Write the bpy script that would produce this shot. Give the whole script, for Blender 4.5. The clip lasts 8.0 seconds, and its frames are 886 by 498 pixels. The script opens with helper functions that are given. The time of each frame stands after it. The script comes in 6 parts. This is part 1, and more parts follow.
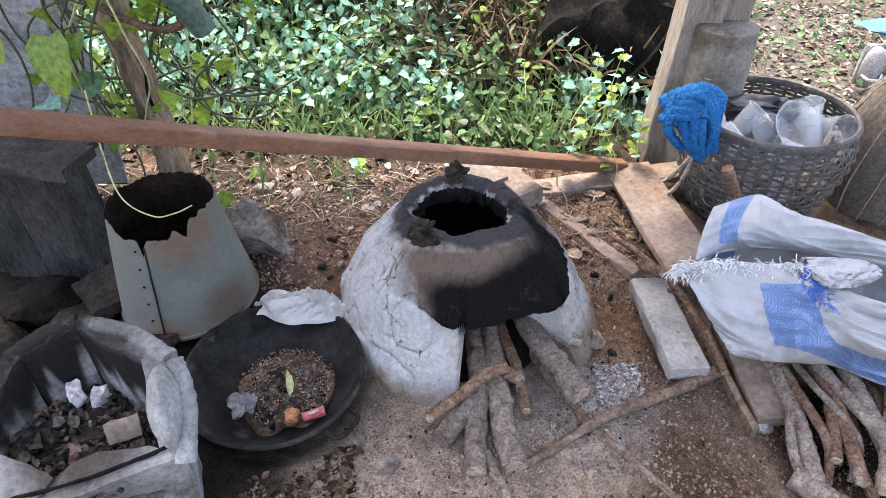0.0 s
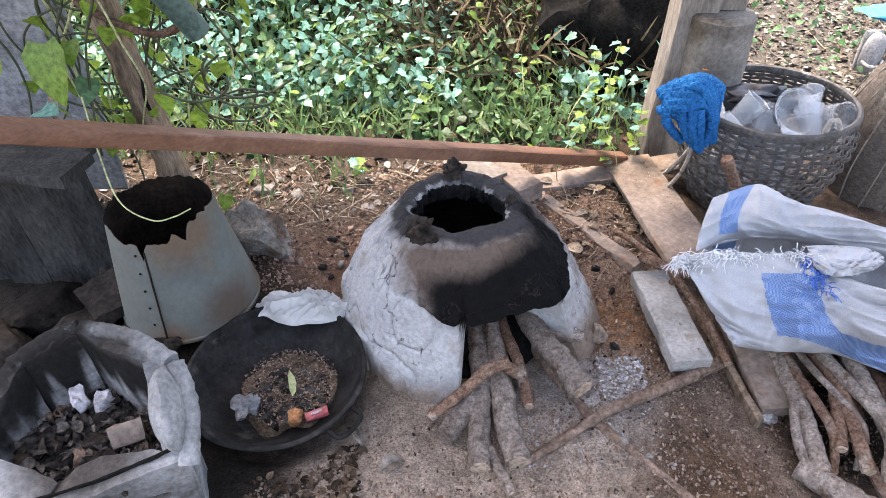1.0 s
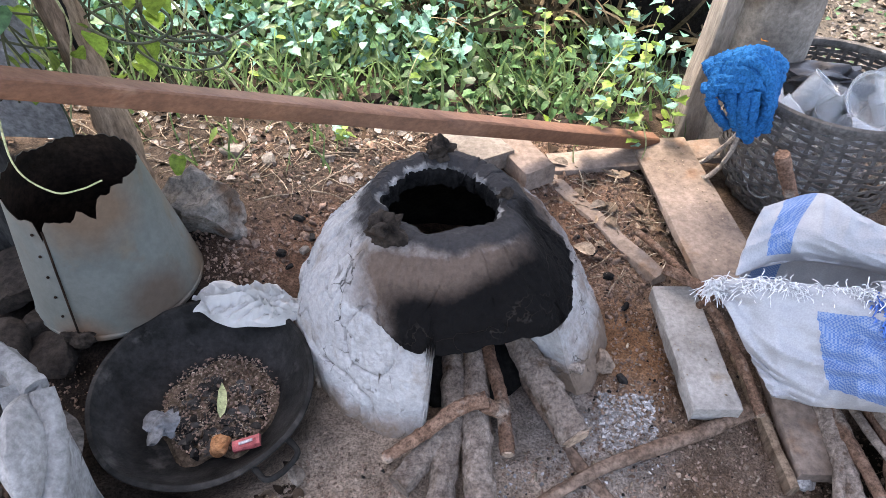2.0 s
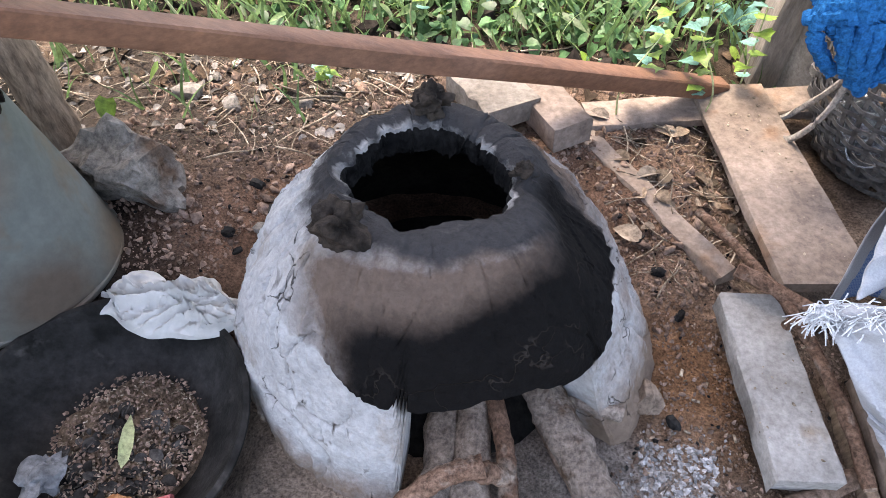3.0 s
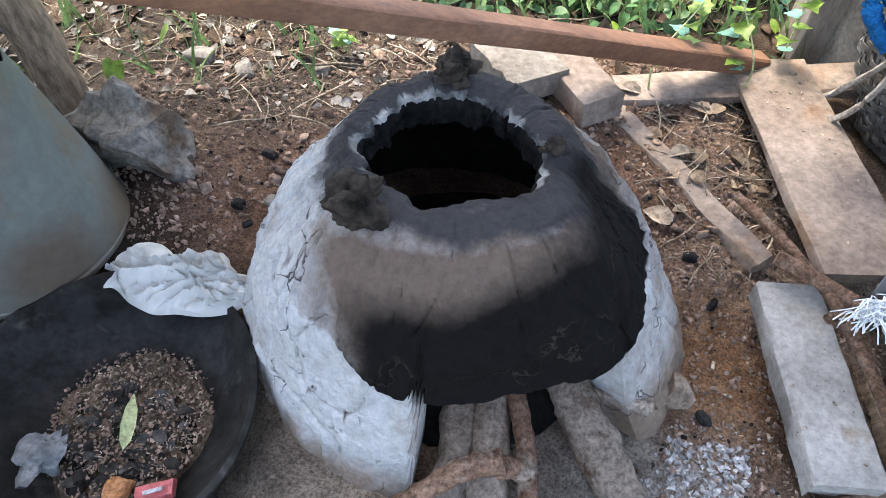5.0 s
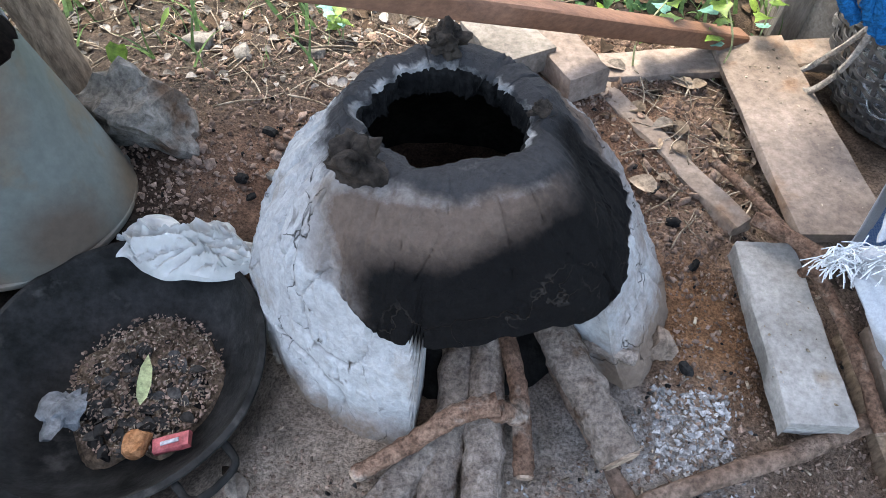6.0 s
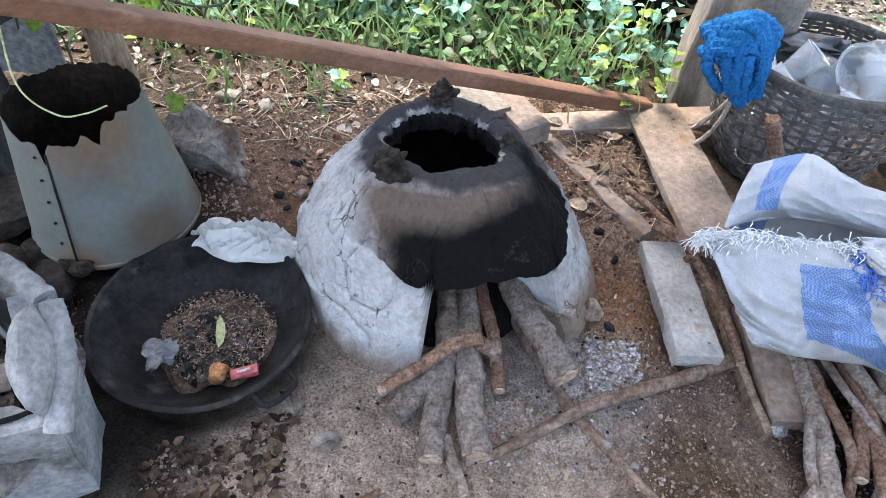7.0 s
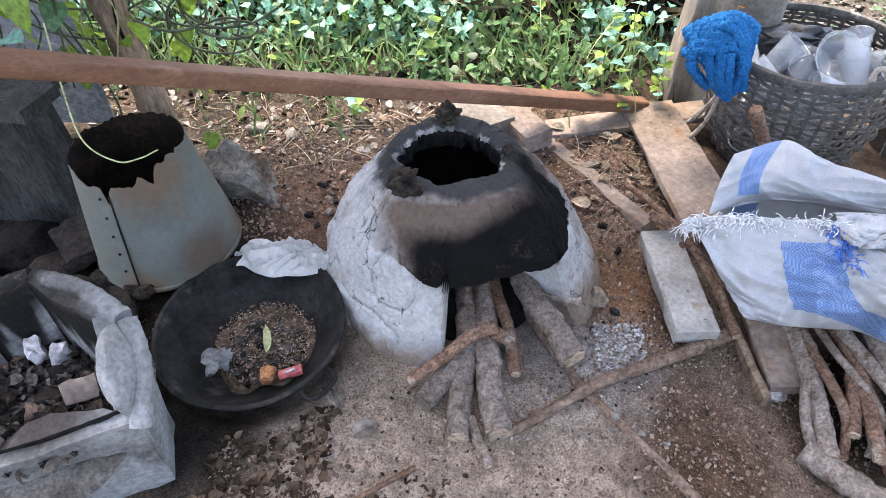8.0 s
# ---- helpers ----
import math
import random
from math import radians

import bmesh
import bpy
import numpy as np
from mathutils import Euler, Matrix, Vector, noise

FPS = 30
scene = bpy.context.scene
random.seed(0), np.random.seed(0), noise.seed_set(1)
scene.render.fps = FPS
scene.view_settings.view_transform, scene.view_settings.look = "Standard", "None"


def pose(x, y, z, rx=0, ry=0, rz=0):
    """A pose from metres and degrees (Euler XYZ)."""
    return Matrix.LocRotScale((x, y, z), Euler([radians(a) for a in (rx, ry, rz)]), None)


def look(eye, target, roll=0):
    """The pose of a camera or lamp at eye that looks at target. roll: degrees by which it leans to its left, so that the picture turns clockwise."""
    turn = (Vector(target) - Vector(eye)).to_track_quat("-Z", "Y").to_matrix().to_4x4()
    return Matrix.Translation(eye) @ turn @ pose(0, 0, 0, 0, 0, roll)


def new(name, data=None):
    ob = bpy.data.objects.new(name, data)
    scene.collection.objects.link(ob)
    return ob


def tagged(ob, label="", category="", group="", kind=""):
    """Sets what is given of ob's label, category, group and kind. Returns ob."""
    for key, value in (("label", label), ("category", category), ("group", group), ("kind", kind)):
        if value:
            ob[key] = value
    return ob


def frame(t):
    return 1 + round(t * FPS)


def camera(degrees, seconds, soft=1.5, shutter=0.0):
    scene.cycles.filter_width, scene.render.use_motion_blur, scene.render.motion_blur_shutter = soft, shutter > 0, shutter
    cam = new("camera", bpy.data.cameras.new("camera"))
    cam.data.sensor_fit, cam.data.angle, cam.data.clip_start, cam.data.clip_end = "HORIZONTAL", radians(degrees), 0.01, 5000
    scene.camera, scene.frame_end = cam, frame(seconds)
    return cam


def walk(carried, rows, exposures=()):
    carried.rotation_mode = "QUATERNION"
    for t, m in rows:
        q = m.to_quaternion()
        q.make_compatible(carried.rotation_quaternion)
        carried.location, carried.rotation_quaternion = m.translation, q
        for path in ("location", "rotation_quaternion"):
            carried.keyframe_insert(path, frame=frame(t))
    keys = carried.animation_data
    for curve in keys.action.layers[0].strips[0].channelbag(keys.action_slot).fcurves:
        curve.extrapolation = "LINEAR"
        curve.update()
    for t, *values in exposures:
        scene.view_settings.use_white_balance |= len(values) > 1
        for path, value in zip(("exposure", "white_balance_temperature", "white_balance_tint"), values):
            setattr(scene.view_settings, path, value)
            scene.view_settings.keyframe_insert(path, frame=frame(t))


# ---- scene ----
cam = camera(68.5, 8.0, soft=0.55)
METRES, EYE, TILT, LEAN, TURN = 1.65, 1.38, -39.0, 0.0, 0.0
ROWS = [
    (0.0, 0.0, 0.0, 0.0, 0.0, 0.0, -0.0),
    (0.5, 0.0006, -0.0097, -0.0035, 0.08, 0.81, 0.2),
    (1.0, 0.0088, 0.0004, -0.0005, 0.44, -0.21, 1.34),
    (1.5, 0.037, 0.0695, 0.0253, 0.98, -1.74, -0.81),
    (3.0, 0.0851, 0.4503, 0.0947, 4.87, -9.98, -3.78),
    (3.5, 0.0813, 0.477, 0.092, 5.61, -11.5, -4.52),
    (4.0, 0.0744, 0.4867, 0.0952, 6.07, -12.0, -4.83),
    (5.5, 0.0763, 0.4851, 0.0893, 6.32, -12.56, -4.96),
    (6.0, 0.0793, 0.4468, 0.0693, 5.55, -12.69, -4.09),
    (6.5, 0.0708, 0.3414, 0.04, 3.92, -11.8, -3.95),
    (7.0, 0.0404, 0.1804, 0.0128, 0.67, -6.13, -5.0),
    (7.5, 0.052, 0.0875, -0.0069, 1.97, -6.38, -1.83),
    (8.0, 0.0655, 0.0801, 0.0206, 2.96, -5.68, -0.52),
]
walk(cam, [(t, pose(0, 0, EYE, TILT, LEAN, TURN) @ pose(METRES * x, METRES * y, METRES * z, 90 + pitch, roll, yaw)) for t, x, y, z, yaw, pitch, roll in ROWS], exposures=[(0.0, 2.64, 7250, 15), (1.5, 2.68, 7250, 15), (3.0, 2.76, 7200, 14), (4.2, 2.77, 6950, 10), (5.4, 2.76, 6750, 6), (6.5, 2.73, 6750, 6), (7.5, 2.68, 7000, 11), (8.0, 2.7, 7050, 12)])

# ---- world and light ----
SUN_EL, SUN_ROT = radians(70), radians(-35)
world = bpy.data.worlds.new("world")
scene.world = world
world.use_nodes = True
wn = world.node_tree
sky = wn.nodes.new("ShaderNodeTexSky")
sky.sky_type, sky.sun_disc, sky.sun_elevation, sky.sun_rotation = "NISHITA", False, SUN_EL, SUN_ROT
sky.air_density, sky.dust_density, sky.ozone_density = 1.0, 4.0, 1.0
wn.links.new(sky.outputs[0], wn.nodes["Background"].inputs[0])
wn.nodes["Background"].inputs[1].default_value = 0.15
sun = new("sun", bpy.data.lights.new("sun", "SUN"))
sun.data.energy, sun.data.angle, sun.data.color = 1.3, radians(25), (1.0, 0.96, 0.9)
sun.matrix_world = look((-2.2, 4.6, 10.4), (0, 1.5, 0))


# ---- materials ----
def mat(name, c1, c2, scale=8, rough=0.8, bump=0.3, bscale=60, c3=None, s3=3, t3=0.55, metal=0.0, vary=0.0, island=0.0, stretch=(1, 1, 1), bdist=0.004, r2=None, trans=0.0, stain_and_shade=None, cracks=0, leaf=False, contrast=0.4, spec=None, masks=(), mottle=0.0):
    """Two colours mixed by noise, a third in blotches, fine relief. stain: ((x, y, z), radius, softness, colour) blotches.
    masks: (attribute, colour, raggedness) deposits that the mesh carries. mottle: uneven tone at two sizes."""
    m = bpy.data.materials.new(name)
    m.use_nodes = True
    nt = m.node_tree
    p = nt.nodes["Principled BSDF"]
    N, L = nt.nodes.new, nt.links.new
    tc = N("ShaderNodeTexCoord")
    mp = N("ShaderNodeMapping")
    mp.inputs["Scale"].default_value = stretch
    L(tc.outputs["Object"], mp.inputs[0])

    def noise_tex(s, detail=6, rgh=0.6):
        n = N("ShaderNodeTexNoise")
        n.inputs["Scale"].default_value, n.inputs["Detail"].default_value, n.inputs["Roughness"].default_value = s, detail, rgh
        L(mp.outputs[0], n.inputs["Vector"])
        return n.outputs["Fac"]

    def ramp(fac, a, b):
        r = N("ShaderNodeMapRange")
        r.inputs[1].default_value, r.inputs[2].default_value = a, b
        L(fac, r.inputs[0])
        return r.outputs[0]

    def mix(fac, a, b):
        x = N("ShaderNodeMix")
        x.data_type = "RGBA"
        for i, v in ((0, fac), (6, a), (7, b)):
            if isinstance(v, tuple):
                x.inputs[i].default_value = (*v, 1)
            elif isinstance(v, float):
                x.inputs[i].default_value = v
            else:
                L(v, x.inputs[i])
        return x.outputs[2]

    col = mix(ramp(noise_tex(scale), 0.32, 0.68), c1, c2)
    if c3:
        col = mix(ramp(noise_tex(s3, 5), t3, t3 + 0.12), col, c3)
    fine = noise_tex(bscale, 5, 0.7)
    for centre, radius, soft, colour in stain_and_shade or ():
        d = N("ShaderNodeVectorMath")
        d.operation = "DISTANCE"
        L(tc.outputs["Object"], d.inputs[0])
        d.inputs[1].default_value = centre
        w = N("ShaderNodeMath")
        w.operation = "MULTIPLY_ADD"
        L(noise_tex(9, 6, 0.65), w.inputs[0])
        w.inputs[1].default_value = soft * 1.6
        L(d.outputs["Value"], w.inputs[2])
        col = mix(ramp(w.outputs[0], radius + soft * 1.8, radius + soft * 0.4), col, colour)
    for attr, colour, ragged in masks:
        at = N("ShaderNodeAttribute")
        at.attribute_name = attr
        w = N("ShaderNodeMath")
        w.operation = "MULTIPLY_ADD"
        sub = N("ShaderNodeMath")
        sub.operation = "SUBTRACT"
        L(noise_tex(22, 8, 0.7), sub.inputs[0])
        sub.inputs[1].default_value = 0.5
        L(sub.outputs[0], w.inputs[0])
        w.inputs[1].default_value = ragged
        L(at.outputs["Fac"], w.inputs[2])
        col = mix(ramp(w.outputs[0], 0.1, 0.9), col, colour)
    if mottle:
        for size in (4.5, 26):
            h = N("ShaderNodeHueSaturation")
            r = N("ShaderNodeMapRange")
            r.inputs[1].default_value, r.inputs[2].default_value = 0.36, 0.64
            r.inputs[3].default_value, r.inputs[4].default_value = 1 - mottle, 1 + mottle
            L(noise_tex(size, 6, 0.6), r.inputs[0])
            L(r.outputs[0], h.inputs["Value"])
            L(col, h.inputs["Color"])
            col = h.outputs[0]
    if vary or island:
        src = N("ShaderNodeObjectInfo").outputs["Random"] if vary else N("ShaderNodeNewGeometry").outputs["Random Per Island"]
        h = N("ShaderNodeHueSaturation")
        k = vary or island
        r = N("ShaderNodeMapRange")
        r.inputs[3].default_value, r.inputs[4].default_value = 1 - k, 1 + k
        L(src, r.inputs[0])
        L(r.outputs[0], h.inputs["Value"])
        L(col, h.inputs["Color"])
        col = h.outputs[0]
    g = N("ShaderNodeHueSaturation")
    mr = N("ShaderNodeMapRange")
    mr.inputs[1].default_value, mr.inputs[2].default_value = 0.36, 0.64
    mr.inputs[3].default_value, mr.inputs[4].default_value = 1 - contrast, 1 + contrast
    L(fine, mr.inputs[0])
    L(mr.outputs[0], g.inputs["Value"])
    L(col, g.inputs["Color"])
    out, height = g.outputs[0], fine
    if cracks:
        wob = N("ShaderNodeTexNoise")
        wob.inputs["Scale"].default_value, wob.inputs["Detail"].default_value = cracks * 1.3, 5
        L(mp.outputs[0], wob.inputs["Vector"])
        va = N("ShaderNodeVectorMath")
        va.operation = "MULTIPLY_ADD"
        L(wob.outputs["Color"], va.inputs[0])
        va.inputs[1].default_value = (0.3, 0.3, 0.3)
        L(mp.outputs[0], va.inputs[2])
        vo = N("ShaderNodeTexVoronoi")
        vo.feature = "DISTANCE_TO_EDGE"
        vo.inputs["Scale"].default_value = cracks
        L(va.outputs[0], vo.inputs["Vector"])
        line = ramp(vo.outputs["Distance"], 0.0, 0.012)
        some = ramp(noise_tex(cracks * 1.1, 3), 0.44, 0.52)
        mxm = N("ShaderNodeMath")
        mxm.operation = "MAXIMUM"
        L(line, mxm.inputs[0])
        L(some, mxm.inputs[1])
        inv = N("ShaderNodeMath")
        inv.operation = "MULTIPLY_ADD"
        L(mxm.outputs[0], inv.inputs[0])
        inv.inputs[1].default_value, inv.inputs[2].default_value = -0.8, 0.8
        out = mix(inv.outputs[0], out, (0.05, 0.042, 0.036))
        hs = N("ShaderNodeMath")
        hs.operation = "MULTIPLY_ADD"
        L(mxm.outputs[0], hs.inputs[0])
        hs.inputs[1].default_value = 0.9
        L(fine, hs.inputs[2])
        height = hs.outputs[0]
    L(out, p.inputs["Base Color"])
    p.inputs["Roughness"].default_value, p.inputs["Metallic"].default_value = rough, metal
    p.inputs["Specular IOR Level"].default_value = spec if spec is not None else (0.08 if rough > 0.7 else 0.4)
    if r2 is not None:
        q = N("ShaderNodeMapRange")
        q.inputs[3].default_value, q.inputs[4].default_value = rough, r2
        L(noise_tex(scale * 2), q.inputs[0])
        L(q.outputs[0], p.inputs["Roughness"])
    if bump:
        b = N("ShaderNodeBump")
        b.inputs["Strength"].default_value, b.inputs["Distance"].default_value = bump, bdist
        L(height, b.inputs["Height"])
        L(b.outputs[0], p.inputs["Normal"])
    if leaf:
        tl, ms = N("ShaderNodeBsdfTranslucent"), N("ShaderNodeMixShader")
        L(out, tl.inputs[0])
        ms.inputs[0].default_value = 0.35
        L(p.outputs[0], ms.inputs[1])
        L(tl.outputs[0], ms.inputs[2])
        L(ms.outputs[0], nt.nodes["Material Output"].inputs[0])
    if trans:
        p.inputs["Transmission Weight"].default_value = trans
    return m


# near-black blotches by the undergrowth and the woodpile paint in shade
M_SOIL = mat("soil", (0.115, 0.078, 0.055), (0.215, 0.155, 0.115), 7, 0.95, 1.0, 190, c3=(0.05, 0.036, 0.028), s3=2.3, t3=0.62, bdist=0.014, contrast=0.5, mottle=0.28,
             stain_and_shade=[((0.33, 1.0, 0.03), 0.12, 0.1, (0.3, 0.27, 0.245)), ((0.2, 0.72, 0.03), 0.22, 0.16, (0.34, 0.262, 0.198)), ((-0.1, 0.8, 0.03), 0.24, 0.16, (0.38, 0.296, 0.23)), ((2.2, 3.6, 0), 1.2, 0.5, (0.13, 0.115, 0.095)), ((-0.6, 3.5, 0.4), 1.35, 0.2, (0.022, 0.019, 0.015)), ((0.5, 2.6, 0.1), 0.35, 0.2, (0.045, 0.036, 0.028)), ((-0.5, 0.8, 0.03), 0.13, 0.1, (0.045, 0.036, 0.028)), ((-0.75, 1.2, 0.1), 0.4, 0.16, (0.025, 0.019, 0.015)), ((-1.2, 1.6, 0.1), 0.45, 0.2, (0.03, 0.025, 0.02)),
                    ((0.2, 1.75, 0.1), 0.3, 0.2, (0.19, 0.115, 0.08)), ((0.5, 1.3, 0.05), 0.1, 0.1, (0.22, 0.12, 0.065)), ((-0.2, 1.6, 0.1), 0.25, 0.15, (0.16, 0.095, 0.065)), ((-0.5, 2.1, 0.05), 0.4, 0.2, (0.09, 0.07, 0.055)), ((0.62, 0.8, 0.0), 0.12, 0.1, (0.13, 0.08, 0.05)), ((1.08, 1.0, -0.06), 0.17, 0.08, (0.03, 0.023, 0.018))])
M_CLOD = mat("clods", (0.13, 0.088, 0.066), (0.25, 0.178, 0.138), 12, 0.95, 0.6, 90, island=0.45)
M_SOILBIT = mat("soil lumps", (0.15, 0.11, 0.082), (0.26, 0.2, 0.155), 12, 0.95, 0.6, 90, island=0.35)
M_ASH = mat("ash bits", (0.17, 0.165, 0.16), (0.36, 0.35, 0.34), 30, 0.95, 0.5, 120, island=0.4)
M_CHAR = mat("charcoal", (0.007, 0.007, 0.007), (0.03, 0.028, 0.026), 40, 0.75, 0.8, 120, island=0.5)
M_SCRAP = mat("burnt leaf scraps", (0.01, 0.0095, 0.009), (0.055, 0.05, 0.045), 30, 0.85, 0.5, 90, island=0.8)
M_LITTER = mat("dry leaves", (0.1, 0.075, 0.055), (0.3, 0.23, 0.165), 25, 0.75, 0.4, 90, island=0.6)
M_BROWN = mat("grey-brown leaf litter", (0.06, 0.05, 0.042), (0.19, 0.16, 0.13), 25, 0.8, 0.4, 90, island=0.7)
M_PALE = mat("bleached leaf litter", (0.085, 0.075, 0.064), (0.27, 0.245, 0.22), 25, 0.8, 0.4, 90, island=0.75)
M_ROT = mat("rotting leaves", (0.025, 0.018, 0.013), (0.1, 0.068, 0.045), 25, 0.8, 0.4, 90, island=0.7)
M_TWIG = mat("twigs", (0.15, 0.115, 0.08), (0.36, 0.3, 0.23), 30, 0.85, 0.6, 120, island=0.45)
SOOT = (0.007, 0.0065, 0.0063)
M_CLAY = mat("stove clay", (0.375, 0.369, 0.362), (0.465, 0.46, 0.45), 6, 0.85, 1.0, 85, c3=(0.34, 0.31, 0.28), s3=9, t3=0.57, bdist=0.006, cracks=6, contrast=0.15, spec=0.06,
             masks=[("cracked", (0.075, 0.064, 0.056), 0.9), ("scorch", (0.125, 0.092, 0.072), 0.9), ("dust", (0.2, 0.15, 0.115), 1.4), ("ring", (0.042, 0.04, 0.04), 1.4), ("soot", SOOT, 0.6), ("pale", (0.36, 0.34, 0.32), 1.8)])
# real soot on stove and wire; also the black that paints shaded hollows
M_SOOT_AND_SHADE = mat("soot", (0.004, 0.004, 0.004), (0.014, 0.013, 0.012), 20, 0.9, 0.7, 80)
M_BAKED = mat("burnt clay", (0.01, 0.009, 0.008), (0.05, 0.039, 0.031), 25, 0.9, 0.8, 90)
M_WOK = mat("sooty iron", (0.009, 0.0088, 0.0083), (0.03, 0.0285, 0.027), 14, 0.75, 0.5, 60, c3=(0.065, 0.06, 0.055), s3=11, t3=0.58, r2=0.5, contrast=0.3)
M_TIN = mat("painted tin", (0.09, 0.1, 0.088), (0.145, 0.157, 0.14), 4, 0.5, 0.08, 60, contrast=0.1, c3=(0.125, 0.108, 0.08), s3=9, t3=0.55, r2=0.7,
            stain_and_shade=[((-0.63, 1.23, 0.45), 0.075, 0.06, (0.12, 0.08, 0.05)), ((-0.55, 1.24, 0.18), 0.06, 0.05, (0.09, 0.068, 0.05)), ((-0.74, 1.2, 0.5), 0.05, 0.04, (0.15, 0.11, 0.08)), ((-0.70, 1.16, 0.13), 0.035, 0.05, (0.16, 0.09, 0.05)), ((-0.52, 1.42, 0.15), 0.05, 0.06, (0.12, 0.09, 0.06))])
M_TIN_IN = mat("rusty sooty tin", (0.006, 0.005, 0.004), (0.03, 0.019, 0.013), 12, 0.85, 0.4, 80)
M_CEMENT = mat("cement", (0.16, 0.161, 0.157), (0.31, 0.311, 0.306), 8, 0.85, 0.7, 80, c3=(0.085, 0.078, 0.07), s3=6, t3=0.56,
               stain_and_shade=[((-0.62, 0.86, 0.33), 0.05, 0.04, (0.42, 0.41, 0.4)), ((-0.74, 0.90, 0.31), 0.03, 0.03, (0.33, 0.32, 0.31)), ((-0.66, 0.88, 0.4), 0.05, 0.04, (0.05, 0.045, 0.04)), ((-0.82, 0.86, 0.33), 0.09, 0.05, (0.07, 0.065, 0.06)), ((-0.7, 0.77, 0.27), 0.13, 0.06, (0.07, 0.062, 0.055)), ((-0.83, 0.93, 0.38), 0.13, 0.04, (0.022, 0.02, 0.018)), ((-0.62, 0.88, 0.36), 0.03, 0.03, (0.03, 0.027, 0.024))], contrast=0.25, masks=[("pale", (0.42, 0.41, 0.4), 1.2), ("soot", (0.014, 0.013, 0.012), 0.9)])
M_CONC = mat("concrete", (0.24, 0.222, 0.2), (0.36, 0.34, 0.315), 10, 0.9, 0.6, 90, c3=(0.22, 0.17, 0.12), s3=6, t3=0.6, contrast=0.2)
M_ROCK = mat("stone", (0.15, 0.133, 0.112), (0.29, 0.262, 0.228), 10, 0.9, 0.8, 70, c3=(0.14, 0.09, 0.06), s3=7, t3=0.55, vary=0.25)
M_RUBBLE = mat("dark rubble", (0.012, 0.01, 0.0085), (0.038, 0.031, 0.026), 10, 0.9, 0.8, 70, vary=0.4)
M_PLANK = mat("dusty plank", (0.155, 0.12, 0.096), (0.25, 0.2, 0.165), 6, 0.85, 0.5, 60, c3=(0.2, 0.125, 0.08), s3=5, t3=0.58, vary=0.12, contrast=0.25)
M_BEAM = mat("red-brown timber", (0.13, 0.062, 0.035), (0.22, 0.108, 0.06), 5, 0.7, 0.35, 40, c3=(0.33, 0.2, 0.13), s3=3, t3=0.62, stretch=(0.4, 3, 3), contrast=0.15)
M_STUB = mat("weathered concrete", (0.15, 0.13, 0.11), (0.27, 0.24, 0.205), 8, 0.9, 0.6, 70, c3=(0.1, 0.08, 0.06), s3=5, t3=0.58, contrast=0.25)
M_DUSTY = mat("dust-covered bark", (0.12, 0.08, 0.058), (0.23, 0.165, 0.125), 12, 0.9, 0.9, 70, c3=(0.08, 0.052, 0.036), s3=9, t3=0.58, bdist=0.008, contrast=0.5)
M_BARK = mat("grey bark", (0.15, 0.117, 0.095), (0.31, 0.255, 0.212), 40, 0.9, 1.0, 130, c3=(0.1, 0.064, 0.042), s3=24, t3=0.58, vary=0.25, bdist=0.006, contrast=0.42)
M_REDBARK = mat("red-brown bark", (0.12, 0.07, 0.047), (0.24, 0.15, 0.105), 34, 0.85, 0.9, 130, c3=(0.3, 0.25, 0.205), s3=12, t3=0.56, vary=0.2, bdist=0.008, contrast=0.5)
M_CUT = mat("cut wood", (0.26, 0.19, 0.14), (0.4, 0.3, 0.22), 30, 0.85, 0.5, 90)
M_POST = mat("weathered post", (0.16, 0.11, 0.075), (0.32, 0.24, 0.17), 8, 0.85, 0.7, 50, c3=(0.09, 0.065, 0.045), s3=6, t3=0.58, stretch=(2, 2, 0.5))
M_GPOST = mat("grey weathered timber", (0.18, 0.15, 0.12), (0.31, 0.27, 0.23), 8, 0.85, 0.7, 50, c3=(0.1, 0.08, 0.06), s3=6, t3=0.58, stretch=(2, 2, 0.5), contrast=0.25)
M_OLD = mat("dark old boards", (0.022, 0.022, 0.021), (0.062, 0.06, 0.056), 6, 0.8, 0.5, 60, c3=(0.1, 0.1, 0.1), s3=9, t3=0.66, stretch=(2, 2, 0.6))
M_SHEET = mat("grey roof sheet", (0.16, 0.17, 0.18), (0.3, 0.31, 0.32), 6, 0.6, 0.4, 50, c3=(0.45, 0.45, 0.45), s3=16, t3=0.66)
M_BAMBOO = mat("smoked bamboo", (0.045, 0.04, 0.036), (0.12, 0.11, 0.1), 20, 0.65, 0.4, 90, c3=(0.3, 0.28, 0.26), s3=11, t3=0.62, island=0.3)
M_SACK = mat("white woven plastic", (0.29, 0.292, 0.3), (0.4, 0.402, 0.41), 4, 0.55, 0.3, 300, c3=(0.4, 0.37, 0.32), s3=5, t3=0.62, bdist=0.001, contrast=0.12)
M_FRAY = mat("white plastic threads", (0.55, 0.56, 0.56), (0.72, 0.72, 0.72), 12, 0.5, 0.2, 90)
M_BLUE = mat("blue plastic thread", (0.03, 0.1, 0.38), (0.06, 0.17, 0.5), 12, 0.5, 0.2, 90)
M_BAG = mat("white plastic film", (0.55, 0.54, 0.51), (0.66, 0.65, 0.62), 8, contrast=0.08, rough=0.35, bump=0.3, bscale=50, trans=0.25)
M_NET = mat("blue netting", (0.008, 0.085, 0.24), (0.02, 0.16, 0.38), 12, 0.75, 0.8, 160)
M_ROPE = mat("grey rope", (0.22, 0.19, 0.16), (0.36, 0.32, 0.27), 40, 0.9, 0.6, 150)
